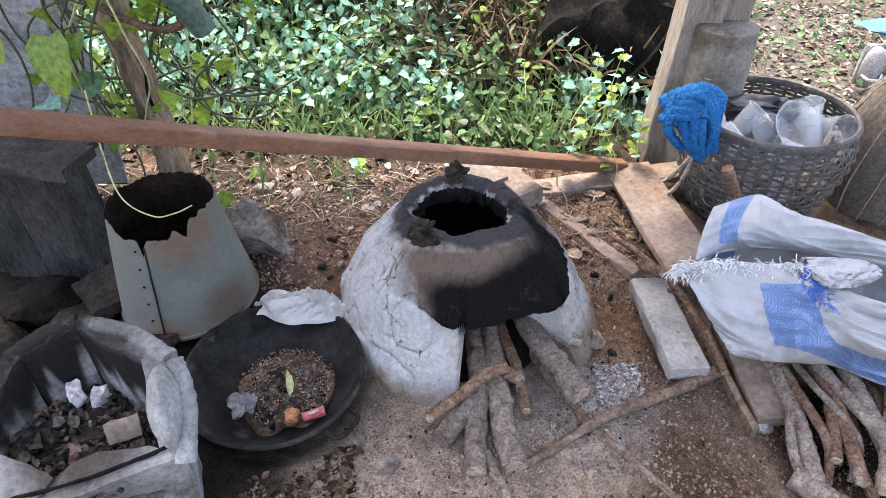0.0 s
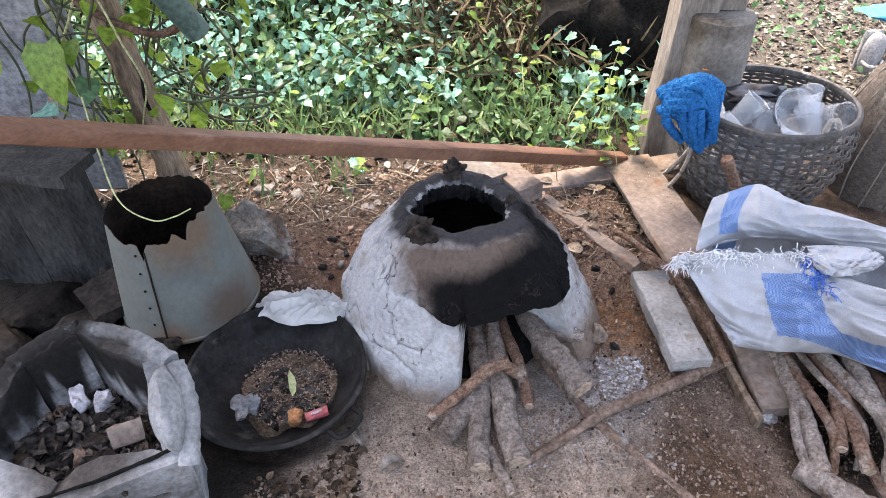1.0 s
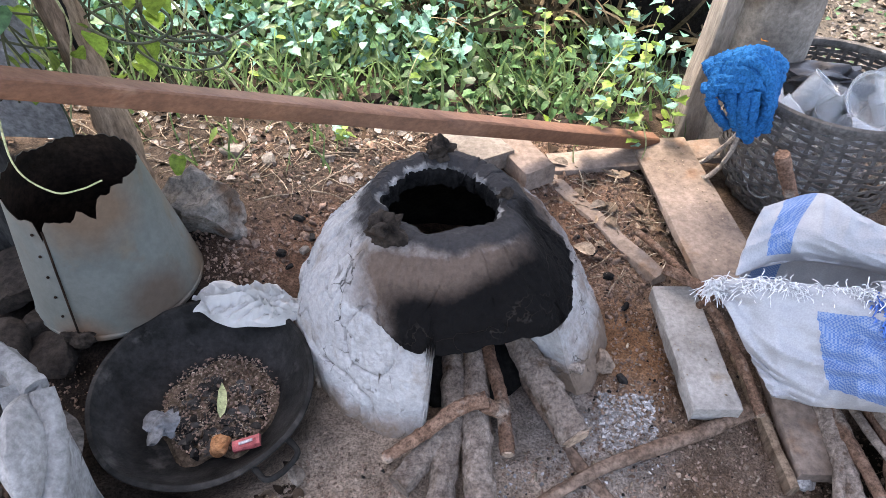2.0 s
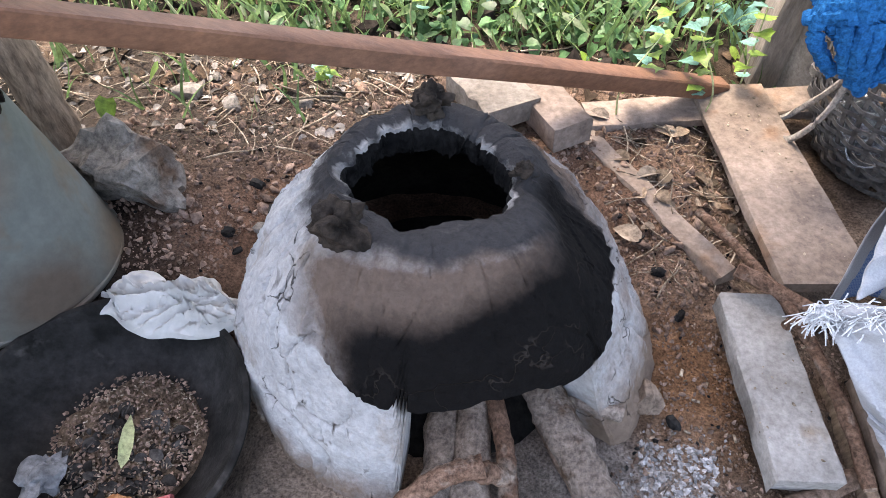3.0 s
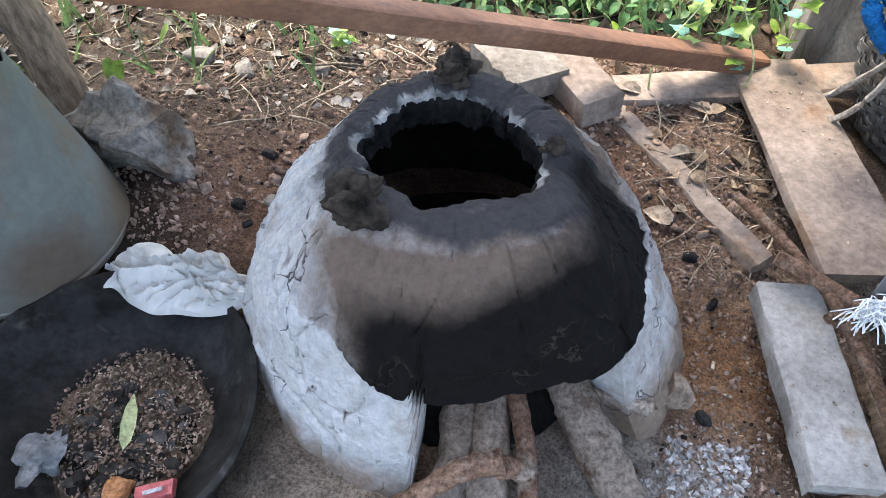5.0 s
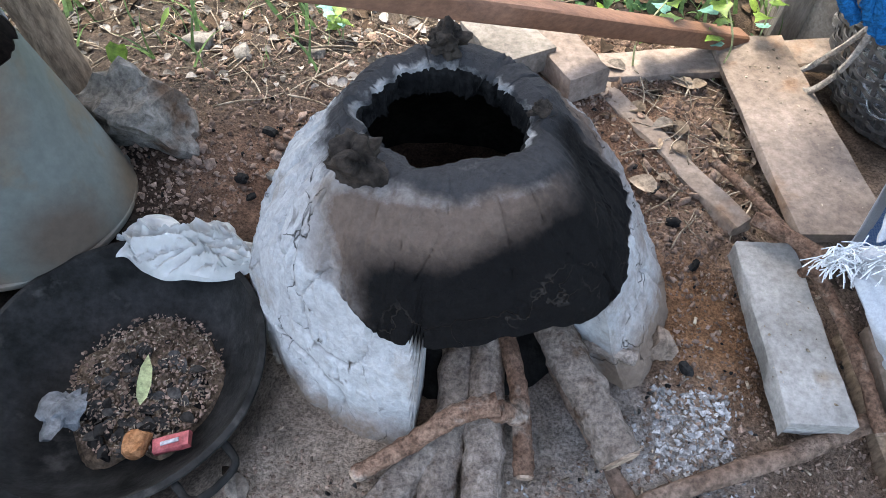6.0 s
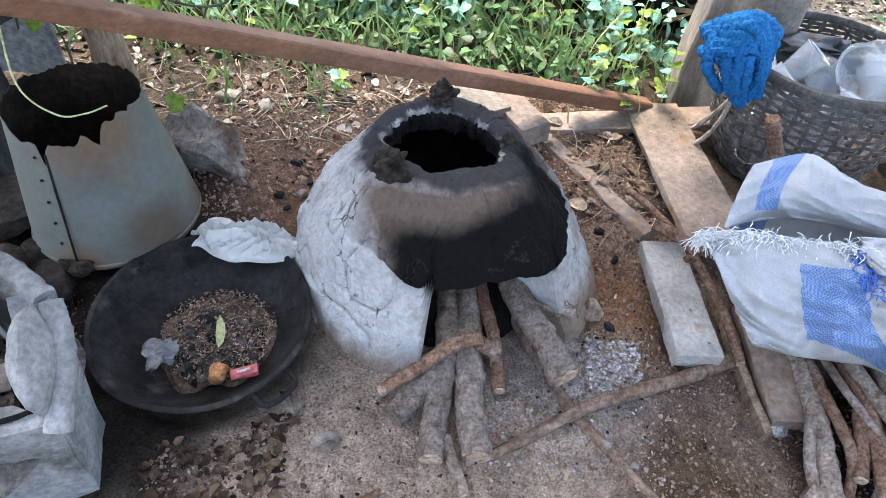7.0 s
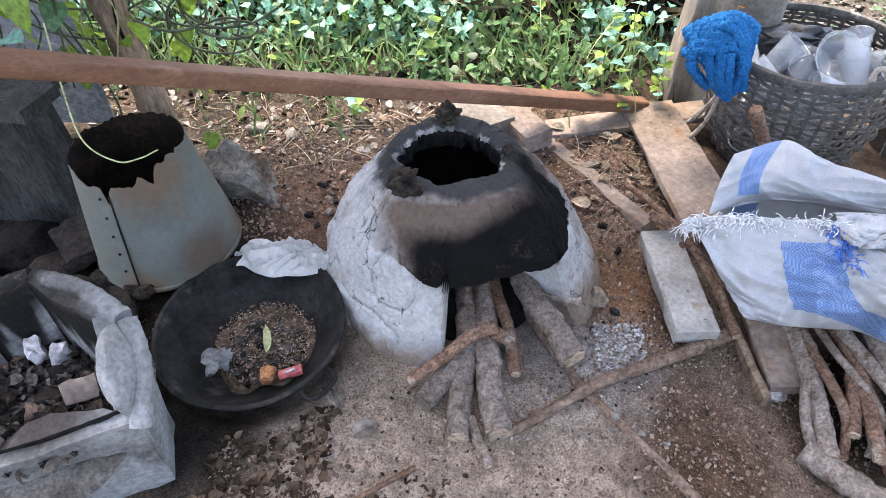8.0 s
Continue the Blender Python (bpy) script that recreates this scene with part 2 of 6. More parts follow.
M_ORANGE = mat("orange rag", (0.4, 0.14, 0.03), (0.5, 0.22, 0.06), 20, 0.8, 0.4, 90)
M_LEAF = mat("undergrowth leaves", (0.04, 0.1, 0.034), (0.1, 0.2, 0.08), 5, 0.45, 0.2, 60, island=0.55, leaf=True)
M_CREEP = mat("blue-green creeper leaves", (0.125, 0.28, 0.205), (0.21, 0.42, 0.335), 5, 0.42, 0.2, 60, island=0.4, leaf=True)
M_YELLOW = mat("yellow-green leaves", (0.13, 0.22, 0.03), (0.22, 0.32, 0.055), 6, 0.45, 0.2, 60, island=0.3, leaf=True)
M_GRASS = mat("grass", (0.09, 0.165, 0.055), (0.17, 0.25, 0.1), 5, 0.5, 0.1, 60, island=0.5, leaf=True)
M_STRAW = mat("dry stalks", (0.06, 0.047, 0.028), (0.16, 0.128, 0.08), 9, 0.8, 0.3, 60, island=0.5)
M_VINE = mat("vine stems", (0.03, 0.04, 0.02), (0.08, 0.08, 0.04), 20, 0.7, 0.4, 90)
M_TENDRIL = mat("pale tendril", (0.32, 0.35, 0.16), (0.42, 0.42, 0.22), 30, 0.6, 0.2, 90)
M_RED = mat("red wrapper", (0.3, 0.05, 0.055), (0.42, 0.11, 0.11), 20, 0.5, 0.3, 90)
M_FOIL = mat("crumpled grey wrapper", (0.07, 0.072, 0.075), (0.2, 0.205, 0.21), 30, 0.45, 0.5, 90)
M_FIBRE = mat("rusty sponge", (0.3, 0.13, 0.055), (0.42, 0.21, 0.1), 60, 0.95, 0.9, 160)
M_PAPER = mat("scorched paper", (0.3, 0.28, 0.28), (0.5, 0.47, 0.48), 20, 0.8, 0.4, 90, c3=(0.5, 0.16, 0.16), s3=14, t3=0.62)
M_PIPE = mat("green plastic", (0.05, 0.09, 0.075), (0.08, 0.13, 0.11), 6, 0.45, 0.2, 60)
M_ROOF = mat("rusty roof sheet", (0.12, 0.11, 0.1), (0.2, 0.18, 0.16), 4, 0.7, 0.3, 40)
M_SHOE = mat("grey foam", (0.22, 0.22, 0.22), (0.3, 0.3, 0.3), 10, 0.7, 0.3, 90)
M_TARP = mat("blue tarpaulin", (0.02, 0.2, 0.35), (0.04, 0.3, 0.45), 6, 0.5, 0.3, 60)
M_BLACK = mat("black plastic film", (0.012, 0.012, 0.014), (0.03, 0.03, 0.032), 12, 0.35, 0.4, 40)

M_CUP = bpy.data.materials.new("clear plastic")
M_CUP.use_nodes = True
cup_bsdf = M_CUP.node_tree.nodes["Principled BSDF"]
cup_bsdf.inputs["Base Color"].default_value = (0.88, 0.91, 0.94, 1)
cup_bsdf.inputs["Roughness"].default_value, cup_bsdf.inputs["Transmission Weight"].default_value, cup_bsdf.inputs["IOR"].default_value = 0.12, 0.85, 1.35


def stripe_sack_material():
    """White woven plastic with a blue checked band across the sack."""
    m = M_SACK.copy()
    m.name = "white woven plastic with blue checked bands"
    nt = m.node_tree
    N, L = nt.nodes.new, nt.links.new
    p = nt.nodes["Principled BSDF"]
    base = p.inputs["Base Color"].links[0].from_socket
    uv = N("ShaderNodeUVMap")
    sep = N("ShaderNodeSeparateXYZ")
    L(uv.outputs[0], sep.inputs[0])
    sc = N("ShaderNodeVectorMath")
    sc.operation = "SCALE"
    sc.inputs["Scale"].default_value = 1.0
    L(uv.outputs[0], sc.inputs[0])
    ck = N("ShaderNodeTexChecker")
    ck.inputs["Scale"].default_value = 250
    ck.inputs["Color1"].default_value, ck.inputs["Color2"].default_value = (0.06, 0.14, 0.33, 1), (0.2, 0.27, 0.4, 1)
    L(nt.nodes["Texture Coordinate"].outputs["Object"], ck.inputs[0])

    def band(lo, hi):
        a, b, c = N("ShaderNodeMath"), N("ShaderNodeMath"), N("ShaderNodeMath")
        a.operation, b.operation, c.operation = "GREATER_THAN", "LESS_THAN", "MULTIPLY"
        a.inputs[1].default_value, b.inputs[1].default_value = lo, hi
        L(sep.outputs[0], a.inputs[0])
        L(sep.outputs[0], b.inputs[0])
        L(a.outputs[0], c.inputs[0])
        L(b.outputs[0], c.inputs[1])
        return c.outputs[0]

    ad = N("ShaderNodeMath")
    ad.operation = "MAXIMUM"
    L(band(0.13, 0.215), ad.inputs[0])
    L(band(0.60, 0.69), ad.inputs[1])
    mx = N("ShaderNodeMix")
    mx.data_type = "RGBA"
    L(ad.outputs[0], mx.inputs[0])
    L(base, mx.inputs[6])
    L(ck.outputs[0], mx.inputs[7])
    L(mx.outputs[2], p.inputs["Base Color"])
    return m


M_STRIPE = stripe_sack_material()


# ---- mesh helpers ----
rnd = random.Random(7)


def smooth(a, b, x):
    k = min(1.0, max(0.0, (x - a) / (b - a)))
    return k * k * (3 - 2 * k)


def g(x, y):
    """Height of the ground."""
    z = 0.04 - 0.08 * smooth(0.45, 0.95, x) - 0.05 * smooth(0.55, 0.95, x) * (1 - smooth(1.0, 1.5, y))
    z += 0.11 * math.exp(-((x + 0.62) / 0.42) ** 2 - ((y - 1.42) / 0.34) ** 2)
    z += 0.05 * math.exp(-((x + 0.05) / 0.35) ** 2 - ((y - 1.8) / 0.2) ** 2)
    z -= 0.075 * (1 - smooth(0.12, 0.24, math.hypot(x + 0.418, y - 1.062)))
    z += 0.5 * smooth(2.65, 4.0, y) * (1 - smooth(0.85, 1.5, x)) + 0.25 * smooth(3.6, 6.0, y)
    return z


def gn(x, y):
    near = 1 - smooth(3.5, 6, math.hypot(x, y - 1.5))
    return g(x, y) + near * (0.012 * noise.noise((x * 5, y * 5, 0)) + 0.009 * noise.noise((x * 16, y * 16, 3)) + 0.006 * noise.noise((x * 42, y * 42, 8)))


def mesh_of(name, verts, faces, material, shade=True):
    me = bpy.data.meshes.new(name)
    me.from_pydata([tuple(v) for v in verts], [], [tuple(int(i) for i in f) for f in faces])
    me.materials.append(material)
    if shade:
        me.polygons.foreach_set("use_smooth", [True] * len(me.polygons))
        me.set_sharp_from_angle(angle=radians(42))
    return me


def to_mesh(name, bm, material, shade=True):
    me = bpy.data.meshes.new(name)
    bmesh.ops.recalc_face_normals(bm, faces=bm.faces)
    bm.to_mesh(me)
    bm.free()
    me.materials.append(material)
    if shade:
        me.polygons.foreach_set("use_smooth", [True] * len(me.polygons))
        me.set_sharp_from_angle(angle=radians(40))
    return me


def part(name, data, material, parent, label="", shade=True):
    """One mesh object under a thing or under a part; data: a bmesh or (verts, faces), in world places."""
    me = to_mesh(name, data, material, shade) if isinstance(data, bmesh.types.BMesh) else mesh_of(name, *data, material, shade)
    ob = new(name, me)
    ob.parent = parent
    ob.matrix_parent_inverse = parent.matrix_basis.inverted()
    if label:
        ob["label"] = label
    return ob


def thing(name, at, label, category, group="", kind=""):
    ob = new(name)
    ob.empty_display_size = 0.05
    ob.location = at
    return tagged(ob, label, category, group, kind)


def single(name, data, material, label, category, group="", kind="", shade=True):
    me = to_mesh(name, data, material, shade) if isinstance(data, bmesh.types.BMesh) else mesh_of(name, *data, material, shade)
    return tagged(new(name, me), label, category, group, kind)


def spline(pts, n):
    """n points on a smooth line through pts."""
    P = [Vector(p) for p in pts]
    if len(P) == 2:
        return [P[0].lerp(P[1], i / (n - 1)) for i in range(n)]
    P = [P[0] * 2 - P[1]] + P + [P[-1] * 2 - P[-2]]
    out = []
    for i in range(n):
        u = i / (n - 1) * (len(P) - 3)
        k = min(int(u), len(P) - 4)
        f = u - k
        a, b, c, d = P[k:k + 4]
        out.append(0.5 * ((2 * b) + (c - a) * f + (2 * a - 5 * b + 4 * c - d) * f * f + (3 * b - a - 3 * c + d) * f ** 3))
    return out


def tube(pts, r0, r1=None, seg=8, n=14, rough=0.12, seed=0, cap=True):
    """A rough tapered stick along a smooth line; verts and faces."""
    r1 = r0 if r1 is None else r1
    line = spline(pts, n)
    verts, faces = [], []
    ref = Vector((0, 0, 1))
    for i, p in enumerate(line):
        d = (line[min(i + 1, n - 1)] - line[max(i - 1, 0)]).normalized()
        u = d.cross(ref if abs(d.z) < 0.95 else Vector((1, 0, 0))).normalized()
        v = d.cross(u)
        r = r0 + (r1 - r0) * i / (n - 1)
        for k in range(seg):
            a = 2 * math.pi * k / seg
            q = r * (1 + rough * 2 * noise.noise((math.cos(a) * 1.5 + seed * 7.3, math.sin(a) * 1.5, i * 0.5 + seed)) + rough * 1.1 * noise.noise((math.cos(a) * 4 + seed, math.sin(a) * 4, i * 1.3)))
            verts.append(p + q * (math.cos(a) * u + math.sin(a) * v))
    for i in range(n - 1):
        for k in range(seg):
            faces.append((i * seg + k, i * seg + (k + 1) % seg, (i + 1) * seg + (k + 1) % seg, (i + 1) * seg + k))
    if cap:
        faces.append(tuple(range(seg - 1, -1, -1)))
        faces.append(tuple(range((n - 1) * seg, n * seg)))
    return verts, faces


def join(*meshes):
    V, F = [], []
    for v, f in meshes:
        k = len(V)
        V += list(v)
        F += [tuple(i + k for i in q) for q in f]
    return V, F


def lathe(profile, seg, centre, wobble=0.0, seed=0, closed=False):
    cx, cy, cz = centre
    V, F = [], []
    for j, (r, z) in enumerate(profile):
        for k in range(seg):
            a = 2 * math.pi * k / seg
            q = r * (1 + wobble * noise.noise((math.cos(a) * 1.7 + seed, math.sin(a) * 1.7, z * 6)))
            V.append((cx + q * math.cos(a), cy + q * math.sin(a), cz + z))
    n = len(profile)
    for j in range(n - 1 if not closed else n):
        for k in range(seg):
            b = (j + 1) % n
            F.append((j * seg + k, j * seg + (k + 1) % seg, b * seg + (k + 1) % seg, b * seg + k))
    return V, F


def board(p0, p1, width, thick, seed=0, taper=1.0, rough=0.004, nx=14, twist=0.0):
    """A sawn board from p0 to p1 (middle of its top face), with worn edges."""
    p0, p1 = Vector(p0), Vector(p1)
    d = (p1 - p0).normalized()
    s = d.cross(Vector((0, 0, 1))).normalized() if abs(d.z) < 0.97 else Vector((1, 0, 0))
    s = Matrix.Rotation(radians(twist), 3, d) @ s
    up = s.cross(d)
    c = min(0.004, thick * 0.2)
    ring = [(-1, -c / thick, 0), (-1 + 2 * c / width, 0, 0), (1 - 2 * c / width, 0, 0), (1, -c / thick, 0), (1, -1 + c / thick, 0), (1 - 2 * c / width, -1, 0), (-1 + 2 * c / width, -1, 0), (-1, -1 + c / thick, 0)]
    V, F = [], []
    for i in range(nx):
        f = i / (nx - 1)
        w = width / 2 * (1 + (taper - 1) * f)
        for k, (a, b, _) in enumerate(ring):
            q = p0.lerp(p1, f) + s * a * w + up * b * thick
            e = Vector((noise.noise((f * 6 + seed, k * 0.7, seed)), noise.noise((f * 6, k * 0.7 + seed, 4)), noise.noise((f * 5, k * 0.4, seed + 9))))
            if i in (0, nx - 1):
                q += d * 0.6 * rough * noise.noise((k * 1.3, seed, 2)) * 3
            V.append(q + e * rough)
    for i in range(nx - 1):
        for k in range(8):
            F.append((i * 8 + k, i * 8 + (k + 1) % 8, (i + 1) * 8 + (k + 1) % 8, (i + 1) * 8 + k))
    F.append(tuple(range(7, -1, -1)))
    F.append(tuple(range((nx - 1) * 8, nx * 8)))
    return V, F


def lump(centre, size, seed=0, sub=3, rough=0.3, flat=0.0, turn=0.0):
    """A rough stone; size: half lengths."""
    bm = bmesh.new()
    bmesh.ops.create_icosphere(bm, subdivisions=sub, radius=1)
    c, s = math.cos(turn), math.sin(turn)
    for v in bm.verts:
        p = v.co
        k = 1 + rough * noise.noise(p * 1.2 + Vector((seed * 3.1, seed, 0))) + rough * 0.5 * noise.noise(p * 3 + Vector((0, seed * 2.3, 0))) + rough * 0.2 * noise.noise(p * 8 + Vector((seed, 0, 0)))
        q = Vector([max(-0.72, min(0.72, a)) * 1.2 if flat else a for a in p]) * k
        x, y, z = q.x * size[0], q.y * size[1], q.z * size[2]
        v.co = Vector((c * x - s * y, s * x + c * y, z)) + Vector(centre)
    return bm


def chunk(centre, size, seed=0, cuts=11, rough=0.09, turn=0.0, sub=4):
    """A broken lump with flat faces and worn edges; size: half lengths."""
    r = random.Random(seed)
    bm = bmesh.new()
    bmesh.ops.create_icosphere(bm, subdivisions=sub, radius=1)
    planes = [(Vector((r.uniform(-1, 1), r.uniform(-1, 1), r.uniform(-1, 1))).normalized(), r.uniform(0.5, 0.8)) for _ in range(cuts)]
    rot = Matrix.Rotation(turn, 3, "Z")
    for v in bm.verts:
        p = v.co.copy()
        for nrm, d in planes:
            over = p.dot(nrm) - d
            if over > 0:
                p -= nrm * over * 0.93
        p *= 1 + rough * noise.noise(p * 2.5 + Vector((seed, 0, 0))) + rough * 0.7 * noise.noise(p * 7 + Vector((0, seed, 0))) + rough * 0.3 * noise.noise(p * 18)
        v.co = rot @ Vector((p.x * size[0], p.y * size[1], p.z * size[2])) * 1.25 + Vector(centre)
    return bm


def scatter(name, template, places, material, label, category, kind="stuff", shade=True):
    """Many small copies of one template (verts, faces) as one mesh. places: matrices."""
    tv = np.array([tuple(v) for v in template[0]])
    nv = len(tv)
    allv = np.concatenate([tv @ np.array(m.to_3x3()).T + np.array(m.translation) for m in places])
    faces = [tuple(i + k * nv for i in f) for k in range(len(places)) for f in template[1]]
    me = bpy.data.meshes.new(name)
    me.from_pydata(allv.tolist(), [], faces)
    me.materials.append(material)
    me.polygons.foreach_set("use_smooth", [shade and template is not CLOD] * len(me.polygons))
    return tagged(new(name, me), label, category, "", kind)


def place(x, y, z, s, rx, ry, rz, sz=1.0):
    return Matrix.Translation((x, y, z)) @ Euler((rx, ry, rz)).to_matrix().to_4x4() @ Matrix.Diagonal((s, s, s * sz, 1))


# leaf shapes lie in the x-y plane, stalk at the origin, tip at +y, folded along the midrib
def leaf_shape(outline, fold=0.18, droop=0.2):
    V = [(0, 0, 0)] + [(0, k / 4, -droop * (k / 4) ** 2) for k in (1, 2, 3, 4)]
    F = []
    for side in (-1, 1):
        k0 = len(V)
        V += [(side * x, y, fold * x - droop * y * y) for x, y in outline]
        chain = [0] + list(range(k0, k0 + len(outline))) + [4]
        mid = [0, 1, 2, 3, 4]
        for i in range(len(outline) + 1):
            m0 = mid[min(4, round(i * 4 / (len(outline) + 1)))]
            m1 = mid[min(4, round((i + 1) * 4 / (len(outline) + 1)))]
            f = [chain[i], chain[i + 1]] + ([m1, m0] if m1 != m0 else [m0])
            f = list(dict.fromkeys(f))
            if len(f) >= 3:
                F.append(tuple(f if side > 0 else f[::-1]))
    return V, F


HEART = leaf_shape([(0.28, -0.08), (0.45, 0.15), (0.38, 0.5), (0.18, 0.82)])
OVAL = leaf_shape([(0.2, 0.15), (0.3, 0.4), (0.26, 0.65), (0.12, 0.88)])
LOBED = leaf_shape([(0.28, -0.1), (0.48, 0.12), (0.36, 0.3), (0.42, 0.52), (0.17, 0.7)], 0.22, 0.25)
LANCE = leaf_shape([(0.09, 0.15), (0.12, 0.4), (0.1, 0.7)], 0.3, 0.35)


def blade_shape():
    V, F = [], []
    for k in range(6):
        f = k / 5
        w = 0.028 * (1 - f) ** 0.7 + 0.001
        V += [(-w, 0.35 * f * f, f * (1 - 0.25 * f)), (w, 0.35 * f * f, f * (1 - 0.25 * f))]
    for k in range(5):
        F.append((2 * k, 2 * k + 1, 2 * k + 3, 2 * k + 2))
    return V, F


BLADE = blade_shape()


def clod_shape(seed, sub):
    """An irregular angular crumb."""
    bm = chunk((0, 0, 0), (1.0, 0.8, 0.65), seed, 9, 0.5, 0.0, sub)
    bm.verts.index_update()
    out = [v.co.copy() for v in bm.verts], [tuple(v.index for v in f.verts) for f in bm.faces]
    bm.free()
    return out


CLOD = clod_shape(4, 1)
CRUMB = clod_shape(9, 2)
CHIP = ([(-1, -0.3, 0), (1, -0.35, 0), (1, 0.3, 0.05), (-0.9, 0.35, 0), (-1, -0.3, 0.22), (0.95, -0.3, 0.25), (1, 0.3, 0.3), (-0.9, 0.3, 0.2)], [(3, 2, 1, 0), (4, 5, 6, 7), (0, 1, 5, 4), (1, 2, 6, 5), (2, 3, 7, 6), (3, 0, 4, 7)])
TWIG = tube([(-1, 0, 0), (-0.3, 0.06, 0.02), (0.4, -0.04, 0.0), (1, 0.05, 0.03)], 0.03, 0.018, 5, 6)
CURL = leaf_shape([(0.2, 0.1), (0.34, 0.4), (0.3, 0.65), (0.12, 0.9)], 0.5, 0.3)

# ---- ground ----
def axis(lo, hi, step, far):
    xs = list(np.arange(lo, hi + 1e-6, step))
    w, a, b = step, lo, hi
    while b < far:
        w *= 1.35
        a, b = a - w, b + w
        xs = [a] + xs + [b]
    return xs


def build_ground():
    xs, ys = axis(-1.7, 1.9, 0.016, 120), axis(0.45, 2.9, 0.016, 120)
    V = [(x, y, gn(x, y)) for y in ys for x in xs]
    n = len(xs)
    F = [(j * n + i, j * n + i + 1, (j + 1) * n + i + 1, (j + 1) * n + i) for j in range(len(ys) - 1) for i in range(n - 1)]
    single("ground", (V, F), M_SOIL, "bare brown soil with grey ash, dust and painted-in shade", "ground", kind="structure")


build_ground()

# ---- shed roof over the hearth, above the view: unseen, added to shape the light ----
roof = single("roof", board((-0.1, 0.75, 2.2), (-0.1, 2.5, 2.05), 3.4, 0.03, 3, nx=6), M_ROOF, "unseen roof over the hearth, added to shape the light", "roof", kind="structure")


def wooden_post():
    t = thing("wooden_post", (-0.832, 1.72, g(-0.83, 1.72)), "round weathered wooden post with a long split in it", "post")
    shaft = part("shaft", tube([(-0.815, 1.72, 0.0), (-0.835, 1.72, 0.4), (-0.89, 1.725, 1.0), (-0.99, 1.73, 2.1)], 0.042, 0.046, 14, 40, 0.1, 2), M_POST, t)
    part("split", tube([(-0.815, 1.679, 0.52), (-0.82, 1.678, 0.58), (-0.812, 1.679, 0.64), (-0.824, 1.679, 0.7)], 0.005, 0.003, 6, 10), M_SOOT_AND_SHADE, shaft, "dark crack in the wood")


wooden_post()


def roof_post():
    t = thing("roof_post", (0.92, 2.3, 0.0), "grey weathered timber post set in a round concrete stub", "post")
    part("timber", board((0.875, 2.27, -0.02), (1.0, 2.27, 2.05), 0.14, 0.12, 5, rough=0.008, nx=30), M_GPOST, t)
    prof = [(0.0, 0.56), (0.1, 0.56), (0.112, 0.55), (0.115, 0.45), (0.118, 0.2), (0.122, -0.1)]
    part("concrete_stub", lathe(prof, 32, (1.0, 2.28, 0), 0.03, 4), M_STUB, t, "round grey concrete stub")
    part("upper_timber", board((1.02, 2.29, 0.56), (1.12, 2.29, 2.05), 0.12, 0.1, 8, nx=10), M_GPOST, t)


roof_post()


# ---- clay stove ----
STOVE = (0.05, 1.36)


